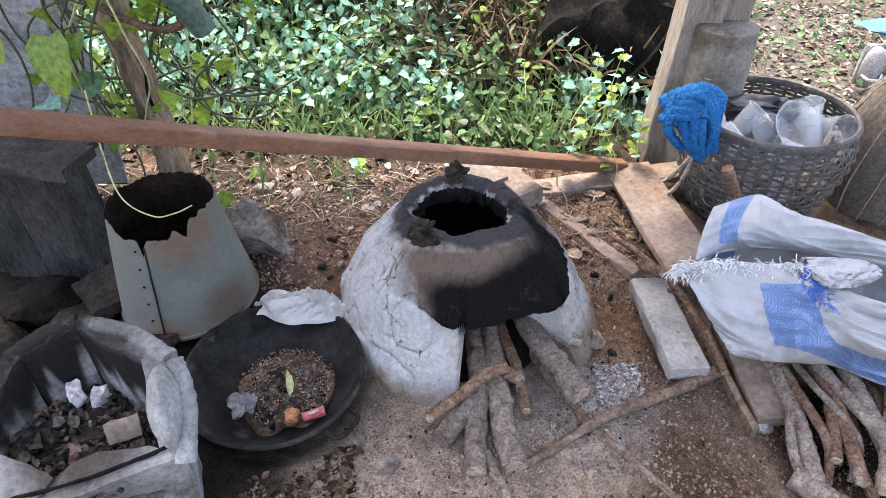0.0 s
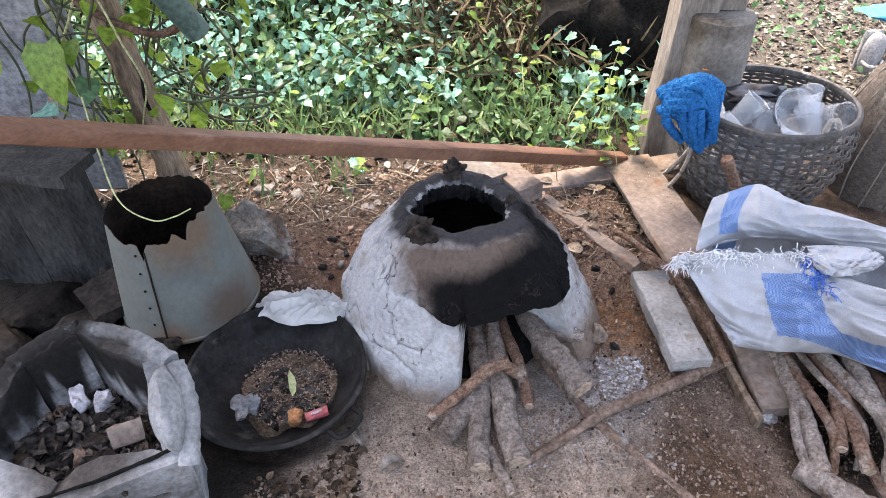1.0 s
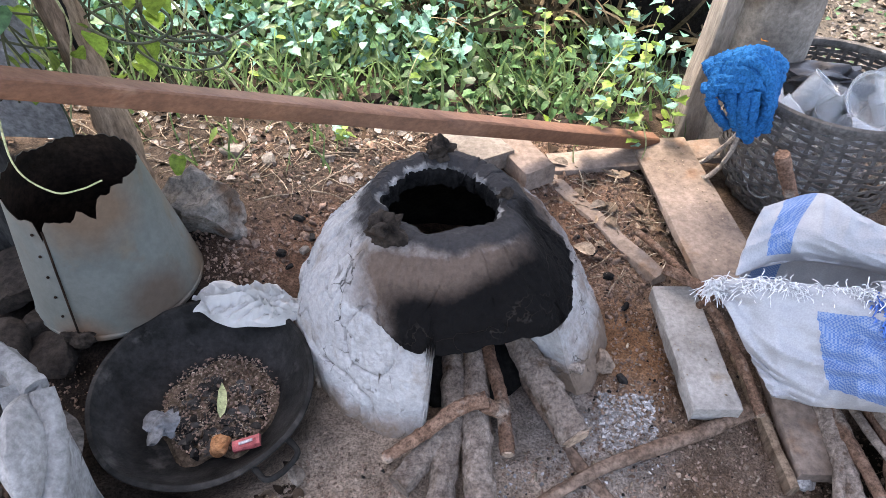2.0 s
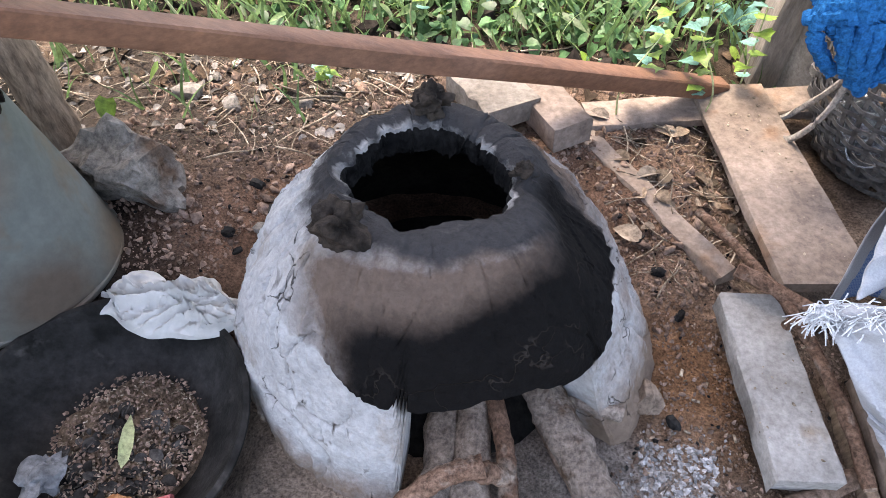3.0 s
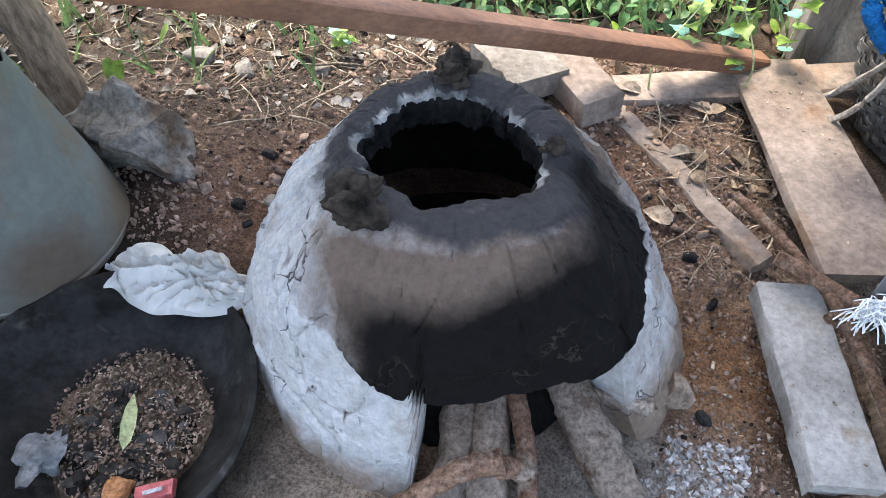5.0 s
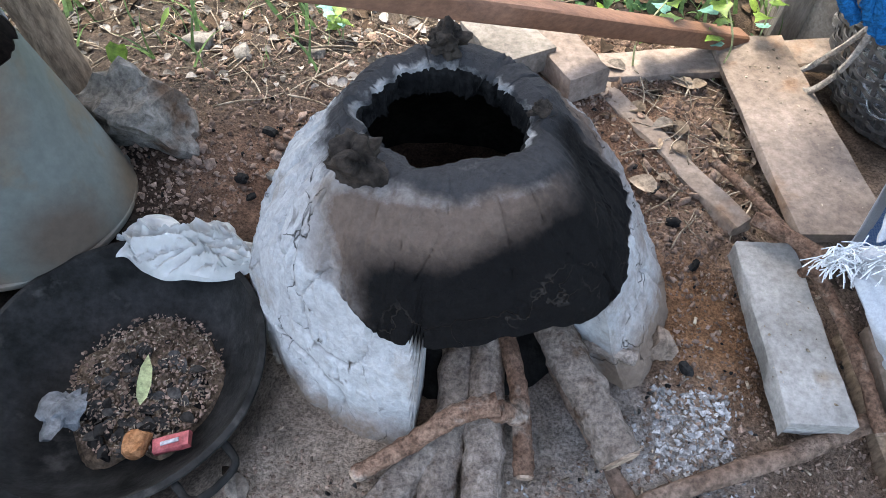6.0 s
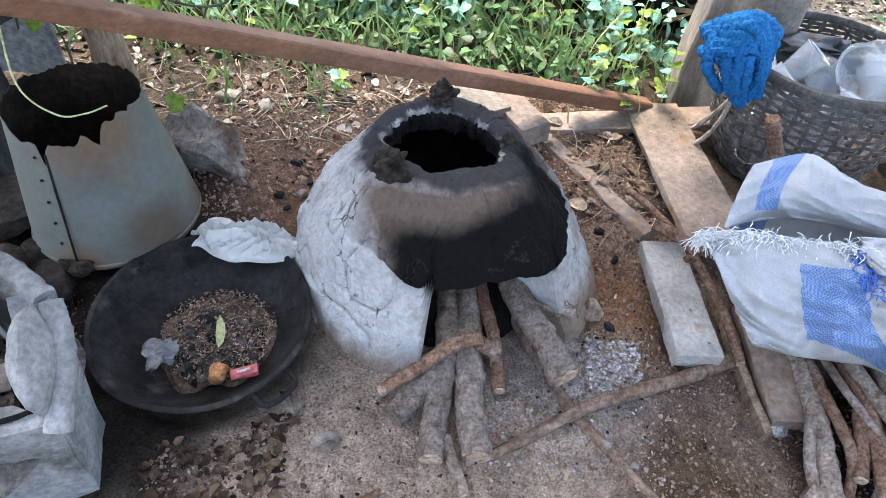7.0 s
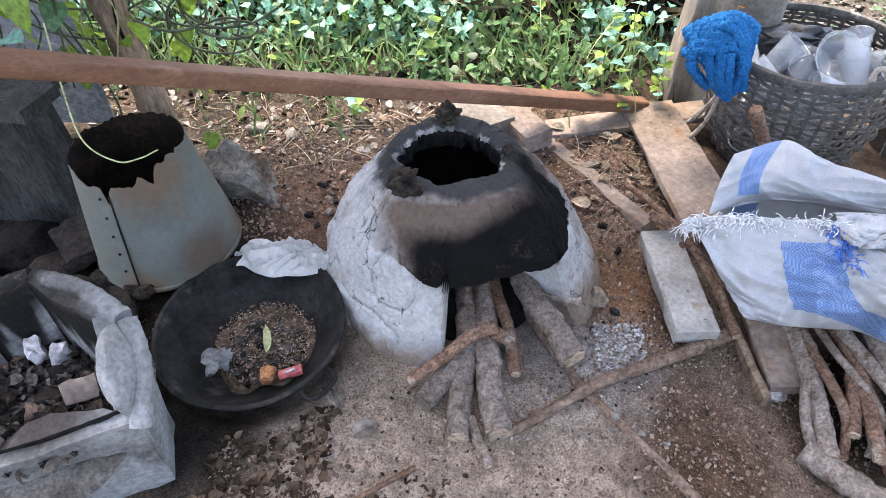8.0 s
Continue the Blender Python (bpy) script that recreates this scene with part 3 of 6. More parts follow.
def stove_body():
    """Lathe-like dome whose front bulges into an apron over the fire mouth; carries its soot as attributes."""
    side = [(0.112, 0.37), (0.110, 0.40), (0.116, 0.418), (0.134, 0.427), (0.150, 0.418), (0.166, 0.400), (0.188, 0.376), (0.209, 0.350), (0.232, 0.322), (0.252, 0.297),
            (0.274, 0.268), (0.296, 0.232), (0.314, 0.199), (0.330, 0.160), (0.341, 0.122), (0.348, 0.075), (0.356, 0.0)]
    front = [(0.112, 0.37), (0.110, 0.40), (0.116, 0.420), (0.135, 0.430), (0.158, 0.434), (0.182, 0.432), (0.208, 0.420), (0.232, 0.398), (0.254, 0.370), (0.272, 0.340),
             (0.286, 0.305), (0.297, 0.268), (0.308, 0.225), (0.320, 0.180), (0.332, 0.130), (0.344, 0.07), (0.354, 0.0)]
    hole_at = [-180, -172, -151, -138, -118, -102, -76, -53, -37, -13, 4, 35, 72, 108, 136, 170, 180]
    hole_r = [0.126, 0.131, 0.123, 0.115, 0.111, 0.124, 0.106, 0.110, 0.127, 0.119, 0.111, 0.095, 0.090, 0.096, 0.105, 0.115, 0.124]
    inner_z, inner_r = [0, 0.12, 0.22, 0.3, 0.35, 0.37], [0.32, 0.3, 0.265, 0.215, 0.16, 0.125]
    inner = [(0.32, 0.0), (0.3, 0.12), (0.265, 0.22), (0.215, 0.3), (0.16, 0.35), (0.125, 0.37)]
    n, sub = 420, 7
    V, F, soot, scorch, ring, pale, dust, cracked = [], [], [], [], [], [], [], []
    rows = (len(side) - 1) * sub + 1
    for k in range(n):
        a = 2 * math.pi * k / n
        c, s = math.cos(a), math.sin(a)
        deg = (math.degrees(a) + 180) % 360 - 180
        mouth = smooth(-94, -89, deg) * (1 - smooth(-40, -33, deg))
        zb = mouth * (0.286 - 0.03 * smooth(-62, -40, deg) + 0.014 * math.cos(radians((deg + 66) * 2.2)) + 0.012 * noise.noise((deg * 0.12, 0, 0)) + 0.004 * noise.noise((deg * 0.3, 4, 0)))
        w = smooth(-165, -122, deg) * (1 - smooth(-40, -4, deg))
        apron = smooth(-116, -106, deg) * (1 - smooth(-26, -10, deg))
        edge = 0.288 + 0.016 * noise.noise((deg * 0.09, 3, 0)) + 0.004 * noise.noise((deg * 0.3, 1, 0)) + 0.03 * (1 - smooth(-116, -95, deg)) + 0.03 * smooth(-12, 12, deg) - 0.04 * smooth(-62, -38, deg)
        hole = float(np.interp(deg, hole_at, hole_r)) / 0.112 + 0.05 * noise.noise((c * 7, s * 7, 5)) + 0.03 * noise.noise((c * 5, s * 5, 2))
        flare = 0.042 * smooth(-42, -30, deg) * (1 - smooth(-6, 22, deg))
        zs = [q[1] * (1 - w) + f[1] * w for q, f in zip(side, front)]
        rs = [q[0] * (1 - w) + f[0] * w for q, f in zip(side, front)]
        low_z, low_r = zs[4:][::-1], rs[4:][::-1]
        for j in range(rows):
            i, f = divmod(j, sub)
            i1 = min(i + 1, len(rs) - 1)
            r, z = rs[i] + (rs[i1] - rs[i]) * f / sub, zs[i] + (zs[i1] - zs[i]) * f / sub
            if j > 7 * sub:
                top = zs[7]
                z = zb + z * (top - zb) / top
                r = float(np.interp(z, low_z, low_r))
            lip = smooth(edge - 0.004, edge + 0.008, z)
            r += 0.026 * apron * (1 - 0.75 * smooth(-52, -28, deg)) * lip * (1 - smooth(0.29, 0.41, z)) + flare * (1 - smooth(0.03, 0.2, z))
            r *= 1 + (hole - 1) * (1 - smooth(0.115, 0.15, r))
            flank = 1 - smooth(-110, -90, deg) * (1 - smooth(-30, -10, deg))
            drag = abs(noise.noise((c * 9 + z * 5, s * 9, z * 7 + 2)))
            bumpy = 0.006 * noise.noise((c * 3, s * 3, z * 9)) + 0.004 * noise.noise((c * 8, s * 8, z * 24)) + 0.0022 * noise.noise((c * 24, s * 24, z * 80)) + 0.0012 * noise.noise((c * 60, s * 60, z * 200))
            bumpy += 0.008 * flank * smooth(0.16, 0.21, r) * (max(0, 0.22 - drag) / 0.22 - 0.5) * (0.5 + noise.noise((c * 4, s * 4, z * 12)))
            bumpy += 0.005 * (1 - smooth(0.12, 0.19, r)) * noise.noise((c * 6, s * 6, z * 30 + 3))
            crack = min(abs(noise.noise((c * 2.3 + 0.4 * z, s * 2.3, z * 6 + 5))), abs(noise.noise((c * 3.1 + 7, s * 3.1, z * 4 + 1))) + 0.006)
            bumpy -= (0.0025 + 0.0045 * flank) * max(0, 1 - crack / 0.022)
            fleck = max(0, 1 - drag / 0.035) * smooth(0.05, 0.3, noise.noise((c * 5, s * 5, z * 14 + 3))) * flank * smooth(0.2, 0.24, r)
            cracked.append(0.55 * max(0, 1 - crack / 0.02) * smooth(0.15, 0.2, r) * (0.2 + 0.8 * flank) + 0.75 * fleck)
            V.append((STOVE[0] + (r + bumpy) * c, STOVE[1] + (r + bumpy) * s, z + bumpy * 0.7))
            wander = 9 * noise.noise((z * 9, deg * 0.03, 4))
            d = deg + wander
            face = smooth(-122, -96, d) * (1 - smooth(2, 18, d)) * lip
            soot.append(face * (1 - smooth(0.352 + 0.02 * smooth(-95, -50, d), 0.425 + 0.04 * smooth(-80, -40, d), z)) + 0.5 * (1 - smooth(0.0, 0.012, abs(z - edge))) * apron)
            scorch.append(0.9 * smooth(-152, -92, d) * (1 - smooth(-20, 0, d)) * lip * (1 - 0.5 * smooth(0.41, 0.43, z)) + 0.35 * (1 - smooth(0.2, 0.3, r)) + 0.6 * smooth(-25, 0, d) * (1 - smooth(30, 80, d)) * smooth(0.1, 0.24, z))
            ring.append(0.95 * (1 - smooth(0.166, 0.21, r + 0.015 * noise.noise((c * 3, s * 3, 8)))) + 0.75 * smooth(-58, -30, d) * (1 - smooth(8, 36, d)) * smooth(0.27, 0.35, z))
            dust.append(0.42 * smooth(-50, -35, deg) * (1 - smooth(25, 60, deg)) * (1 - smooth(0.2, 0.3, z)) + 0.85 * (1 - smooth(0.04, 0.17 + 0.05 * noise.noise((c * 3, s * 3, 1)), z)))
            pale.append((0.5 + 1.1 * noise.noise((c * 4, s * 4, 3))) * (1 - smooth(1.9 * sub, 2.7 * sub, j)) * (0.25 + 0.75 * (1 - smooth(-150, -115, deg)) + 0.75 * smooth(-55, -20, deg)))
        for r, z in inner:
            z = max(z, zb + 0.004)
            r = min(r, float(np.interp(z, inner_z, inner_r))) * (1 + (hole - 1) * smooth(0.3, 0.37, z))
            r -= (0.085 * smooth(-41, -36, deg) * (1 - smooth(-24, -8, deg)) + 0.06 * smooth(-112, -100, deg) * (1 - smooth(-93, -88, deg))) * (1 - smooth(0.22, 0.3, z))
            V.append((STOVE[0] + r * c, STOVE[1] + r * s, z))
            for lst in (soot, scorch, ring, pale, dust, cracked):
                lst.append(0.0)
    m = rows + len(inner)
    for k in range(n):
        k1 = (k + 1) % n
        for j in range(m):
            j1 = (j + 1) % m
            F.append((k * m + j, k * m + j1, k1 * m + j1, k1 * m + j))
    me = mesh_of("body", V, F, M_CLAY)
    me.materials.append(M_SOOT_AND_SHADE)
    me.polygons.foreach_set("material_index", [1 if j >= rows or j < 2 * sub - 3 else 0 for k in range(n) for j in range(m)])
    for name, values in (("soot", soot), ("scorch", scorch), ("ring", ring), ("pale", pale), ("dust", dust), ("cracked", cracked)):
        me.attributes.new(name, "FLOAT", "POINT").data.foreach_set("value", [v * 1.3 - 0.22 for v in values])
    return me


def clay_stove():
    t = thing("clay_stove", (STOVE[0], STOVE[1], g(*STOVE)), "domed grey clay stove with sooty front and round pot hole", "stove")
    ob = new("body", stove_body())
    ob.parent, ob.matrix_parent_inverse = t, t.matrix_basis.inverted()
    for i, (x, y, z, q) in enumerate(((0.034, 1.478, 0.446, 0.027), (-0.05, 1.215, 0.444, 0.034), (0.178, 1.36, 0.424, 0.014))):
        part("pot_rest", lump((x, y, z), (q, q * 0.85, q * 0.95), 11 + i, 4, 0.75), M_BAKED, t, "burnt clay lump that carries the pot")
    # added disc: paints the shaded inside black over the lit soil
    part("dark_floor", lathe([(0.27, 0.05), (0.2, 0.1), (0.003, 0.105)], 40, (*STOVE, 0), 0.05), M_SOOT_AND_SHADE, t, "black disc added to darken the inside of the stove")


clay_stove()


# ---- firewood in the stove mouth ----
def log(name, pts, r0, r1, material, label, seed, group="firewood in the stove", extra=None, seg=12):
    t = thing(name, pts[0], label, "firewood", group)
    stem = part("stem", tube(pts, r0, r1, seg + 4, 40, 0.11, seed), material, t)
    for q, (epts, a, b) in enumerate(extra or ()):
        part("branch", tube(epts, a, b, 8, 12, 0.15, seed + q + 3), material, t)
    e, d = Vector(pts[-1]), (Vector(pts[-1]) - Vector(pts[-2])).normalized()
    part("cut_end", tube([e - d * 0.002, e + d * 0.004], r1 * 0.86, r1 * 0.8, seg, 3, 0.2, seed), M_CUT, stem, "pale cut end")


log("firewood", [(0.075, 1.36, 0.10), (0.085, 1.2, 0.09), (0.09, 1.06, 0.085), (0.078, 0.93, 0.07), (0.075, 0.83, 0.06)], 0.029, 0.025, M_BARK, "forked grey-brown branch pushed into the stove", 1, extra=[([(0.09, 1.05, 0.085), (0.04, 0.97, 0.075), (-0.005, 0.905, 0.07)], 0.027, 0.025)])
log("firewood", [(0.125, 1.38, 0.11), (0.132, 1.2, 0.095), (0.138, 1.05, 0.085), (0.145, 0.94, 0.07), (0.165, 0.84, 0.062)], 0.03, 0.03, M_BARK, "straight grey barked log pushed into the stove", 2)
log("firewood", [(0.205, 1.36, 0.13), (0.23, 1.22, 0.125), (0.28, 1.11, 0.12), (0.335, 1.01, 0.105)], 0.03, 0.032, M_BARK, "thick split log with a broken end", 3)
log("firewood", [(0.15, 1.32, 0.10), (0.16, 1.2, 0.115), (0.185, 1.1, 0.11), (0.195, 1.03, 0.10), (0.2, 0.975, 0.09)], 0.014, 0.015, M_REDBARK, "thin red-brown stick with peeling bark", 4, extra=[([(0.19, 1.05, 0.11), (0.165, 1.045, 0.14), (0.15, 1.035, 0.16)], 0.014, 0.016)])
log("firewood", [(0.155, 1.04, 0.175), (0.1, 1.022, 0.165), (0.03, 0.985, 0.12), (-0.035, 0.95, 0.09)], 0.016, 0.012, M_REDBARK, "red-brown stick lying across the logs", 5)
log("firewood", [(0.36, 1.165, 0.12), (0.32, 1.17, 0.125), (0.28, 1.18, 0.12)], 0.012, 0.008, M_BARK, "short broken stub of wood", 6)
log("firewood", [(0.10, 0.88, 0.055), (0.115, 0.84, 0.05), (0.128, 0.8, 0.055), (0.142, 0.77, 0.05)], 0.013, 0.012, M_BARK, "short thin stick on the ashes", 7)
log("firewood", [(0.735, 1.14, 0.045), (0.6, 1.07, 0.05), (0.45, 1.005, 0.055), (0.36, 0.962, 0.05), (0.27, 0.905, 0.045), (0.19, 0.855, 0.045)], 0.016, 0.011, M_DUSTY, "long thin crooked brown stick on the ground", 8)
log("firewood", [(0.24, 1.19, 0.052), (0.3, 1.08, 0.042), (0.36, 0.97, 0.034), (0.44, 0.87, 0.036), (0.56, 0.72, 0.034)], 0.015, 0.012, M_DUSTY, "long dusty stick half sunk in ash", 9)


# ---- wok with ash and rubbish ----
WOK = (-0.418, 1.062, 0.138)


def wok():
    t = thing("wok", (WOK[0], WOK[1], 0.04), "wide sooty black iron wok lying on the ground", "wok")
    R = 0.217
    prof = []
    for k in range(15):
        f = k / 14
        prof.append((R * math.sin(f * 1.25) / math.sin(1.25), 0.115 * ((1 - math.cos(f * 1.25)) / (1 - math.cos(1.25)))))
    outer = [(r, z - 0.115) for r, z in prof if r > 0.001]
    inner = [(r - 0.004, z + 0.005 - 0.115) for r, z in prof if r > 0.03][::-1]
    ring = outer + [(R + 0.006, 0.0), (R + 0.005, 0.004)] + inner
    V, F = lathe(ring, 72, (0, 0, 0), 0.02, 2)
    F.append(tuple(range(71, -1, -1)))
    F.append(tuple(range((len(ring) - 1) * 72, len(ring) * 72)))
    tilt = Matrix.Translation(WOK) @ Euler((radians(4), radians(0.5), 0)).to_matrix().to_4x4()
    part("bowl", ([tilt @ Vector(v) for v in V], F), M_WOK, t)
    for a in (radians(-38), radians(142)):
        c, s = math.cos(a), math.sin(a)
        pts = [tilt @ Vector((c * q - s * w, s * q + c * w, z)) for q, w, z in ((0.215, -0.04, -0.012), (0.25, -0.036, -0.012), (0.258, 0.0, -0.014), (0.25, 0.036, -0.012), (0.215, 0.04, -0.012))]
        part("handle", tube(pts, 0.006, 0.006, 8, 20, 0.1), M_WOK, t, "iron loop handle")


wok()


def wok_fill():
    cx, cy = -0.395, 1.06
    V, F = [(cx, cy, 0.072)], []
    nr, n = 16, 60
    for j in range(1, nr + 1):
        for k in range(n):
            a = 2 * math.pi * k / n
            r = 0.126 * j / nr * (1 + 0.22 * noise.noise((math.cos(a) * 2, math.sin(a) * 2, 0)))
            x, y = cx + r * math.cos(a), cy + r * math.sin(a)
            V.append((x, y, 0.066 + 0.012 * (1 - (j / nr) ** 2) + 0.008 * noise.noise((x * 30, y * 30, 0)) + 0.006 * noise.noise((x * 80, y * 80, 2)) - 0.01 * (j == nr)))
    for k in range(n):
        F.append((0, 1 + k, 1 + (k + 1) % n))
        for j in range(nr - 1):
            F.append((1 + j * n + k, 1 + (j + 1) * n + k, 1 + (j + 1) * n + (k + 1) % n, 1 + j * n + (k + 1) % n))
    single("ash_heap", (V, F), mat("ash and husks", (0.06, 0.043, 0.031), (0.19, 0.14, 0.098), 45, 0.95, 0.9, 160, bdist=0.006), "brown ash and husks heaped in the wok", "ash", kind="stuff")
    r2 = random.Random(5)

    def spread(n, s0, s1, q=0.115, bias=0.0):
        out = []
        while len(out) < n:
            x, y = r2.uniform(-q, q), r2.uniform(-q, q)
            if x * x + y * y < q * q:
                out.append(place(cx + x, cy + y + bias, 0.083, r2.uniform(s0, s1), r2.uniform(-0.4, 0.4), r2.uniform(-0.4, 0.4), r2.uniform(0, 6.28)))
        return out
    scatter("ash_crumbs", CLOD, spread(1300, 0.001, 0.0035, 0.122), M_CLOD, "brown crumbs of ash and husk in the wok", "ash")
    scatter("charred_bits", CURL, spread(150, 0.01, 0.03, 0.095, -0.03), M_SCRAP, "burnt black leaf scraps in the wok", "charred scraps")
    scatter("husks", CHIP, spread(500, 0.0012, 0.0035), M_TWIG, "pale husks and chips in the wok", "husks")
    single("green_leaf", ([Matrix.Translation((-0.375, 1.01, 0.1)) @ Euler((0.3, 0.5, 0.25)).to_matrix().to_4x4() @ (Vector(v) * 0.085) for v in LANCE[0]], LANCE[1]), M_TENDRIL, "fresh pale green leaf on the ash", "leaf")
    single("red_wrapper", board((-0.335, 0.955, 0.092), (-0.285, 0.972, 0.1), 0.024, 0.012, 3, nx=5, rough=0.002), M_RED, "small flattened red packet with white marks", "packet")
    single("wrapper_mark", board((-0.322, 0.957, 0.0995), (-0.297, 0.966, 0.1035), 0.006, 0.002, 3, nx=4, rough=0.0005), M_PAPER, "white printed bars on the packet", "print")
    single("sponge", lump((-0.36, 0.955, 0.092), (0.018, 0.022, 0.016), 4, 3, 0.2, 1), M_FIBRE, "rust-coloured scrap of sponge", "sponge")
    single("foil_scrap", lump((-0.485, 0.985, 0.1), (0.028, 0.034, 0.016), 8, 3, 0.8), M_FOIL, "crumpled grey wrapper in the wok", "wrapper")


wok_fill()


# ---- cut tin cone ----
def tin_cone():
    cx, cy = -0.702, 1.338
    t = thing("tin_cone", (cx, cy, 0.13), "upturned grey painted tin bucket with a jagged rusty rim", "bucket")
    n = 96
    V, F = [], []
    rows = 14
    for j in range(rows + 1):
        f = j / rows
        for k in range(n):
            a = 2 * math.pi * k / n
            c, s = math.cos(a), math.sin(a)
            top = 0.455 + 0.008 * noise.noise((c * 3, s * 3, 0)) + 0.009 * noise.noise((c * 8, s * 8, 4)) + 0.006 * noise.noise((c * 25, s * 25, 6))
            deg = math.degrees(a) - 360
            top -= 0.04 * math.exp(-((deg + 93) / 2.5) ** 2) + 0.028 * smooth(-135, -112, deg) * (1 - smooth(-50, -44, deg)) + 0.02 * math.exp(-((deg + 48) / 5) ** 2) - 0.016 * math.exp(-((deg + 58) / 5) ** 2)
            z = 0.14 + (top - 0.14) * f
            h = (z - 0.14) / 0.315
            r = 0.182 - 0.052 * h + 0.004 * noise.noise((c * 2, s * 2, z * 4))
            V.append((cx + r * c - 0.005 * h, cy + r * s, z))
    for j in range(rows):
        for k in range(n):
            F.append((j * n + k, j * n + (k + 1) % n, (j + 1) * n + (k + 1) % n, (j + 1) * n + k))
    wall = part("wall", (V, F), M_TIN, t)
    V2 = [((x - cx) * 0.985 + cx, (y - cy) * 0.985 + cy, z) for x, y, z in V]
    part("inner_wall", (V2, [f[::-1] for f in F]), M_TIN_IN, t, "sooty rusty inside of the bucket")
    part("rolled_rim", lathe([(0.180 + 0.006 * math.cos(q), 0.143 + 0.007 * math.sin(q)) for q in np.linspace(0, 6.28, 9)[:-1]], 72, (cx, cy, 0), 0.015, 1, True), M_TIN, wall, "rolled lower rim")
    a = radians(-93)
    pts = [(cx + r * math.cos(a), cy + r * math.sin(a), z) for r, z in ((0.184, 0.15), (0.1585, 0.3), (0.1395, 0.41))]
    part("seam", tube(pts, 0.0022, 0.0022, 6, 8), M_TIN_IN, wall, "dark lapped seam")
    part("mud_clump", lump((cx - 0.008, cy - 0.186, 0.148), (0.034, 0.014, 0.02), 6, 4, 0.6), M_BAKED, wall, "clump of dried mud on the rim")
    for z in (0.2, 0.25, 0.3, 0.35, 0.4):
        r, q = 0.182 - 0.052 * (z - 0.14) / 0.315 + 0.002, radians(-101)
        part("rivet", lump((cx + r * math.cos(q) - 0.005 * (z - 0.14) / 0.315, cy + r * math.sin(q), z), (0.0032, 0.0028, 0.0032), 5, 2, 0.05), M_TIN_IN, wall, "small rusty rivet")
    part("floor_dirt", lathe([(0.16, 0.17), (0.1, 0.172), (0.002, 0.176)], 32, (cx, cy, 0), 0.05), M_TIN_IN, t, "dark dirt inside")


tin_cone()
single("tendril", tube([(-0.90, 1.52, 0.66), (-0.83, 1.38, 0.56), (-0.765, 1.28, 0.5), (-0.69, 1.25, 0.468), (-0.64, 1.258, 0.47), (-0.6, 1.275, 0.482)], 0.0022, 0.0016, 6, 30), M_TENDRIL, "pale climbing tendril hanging over the tin bucket", "tendril")


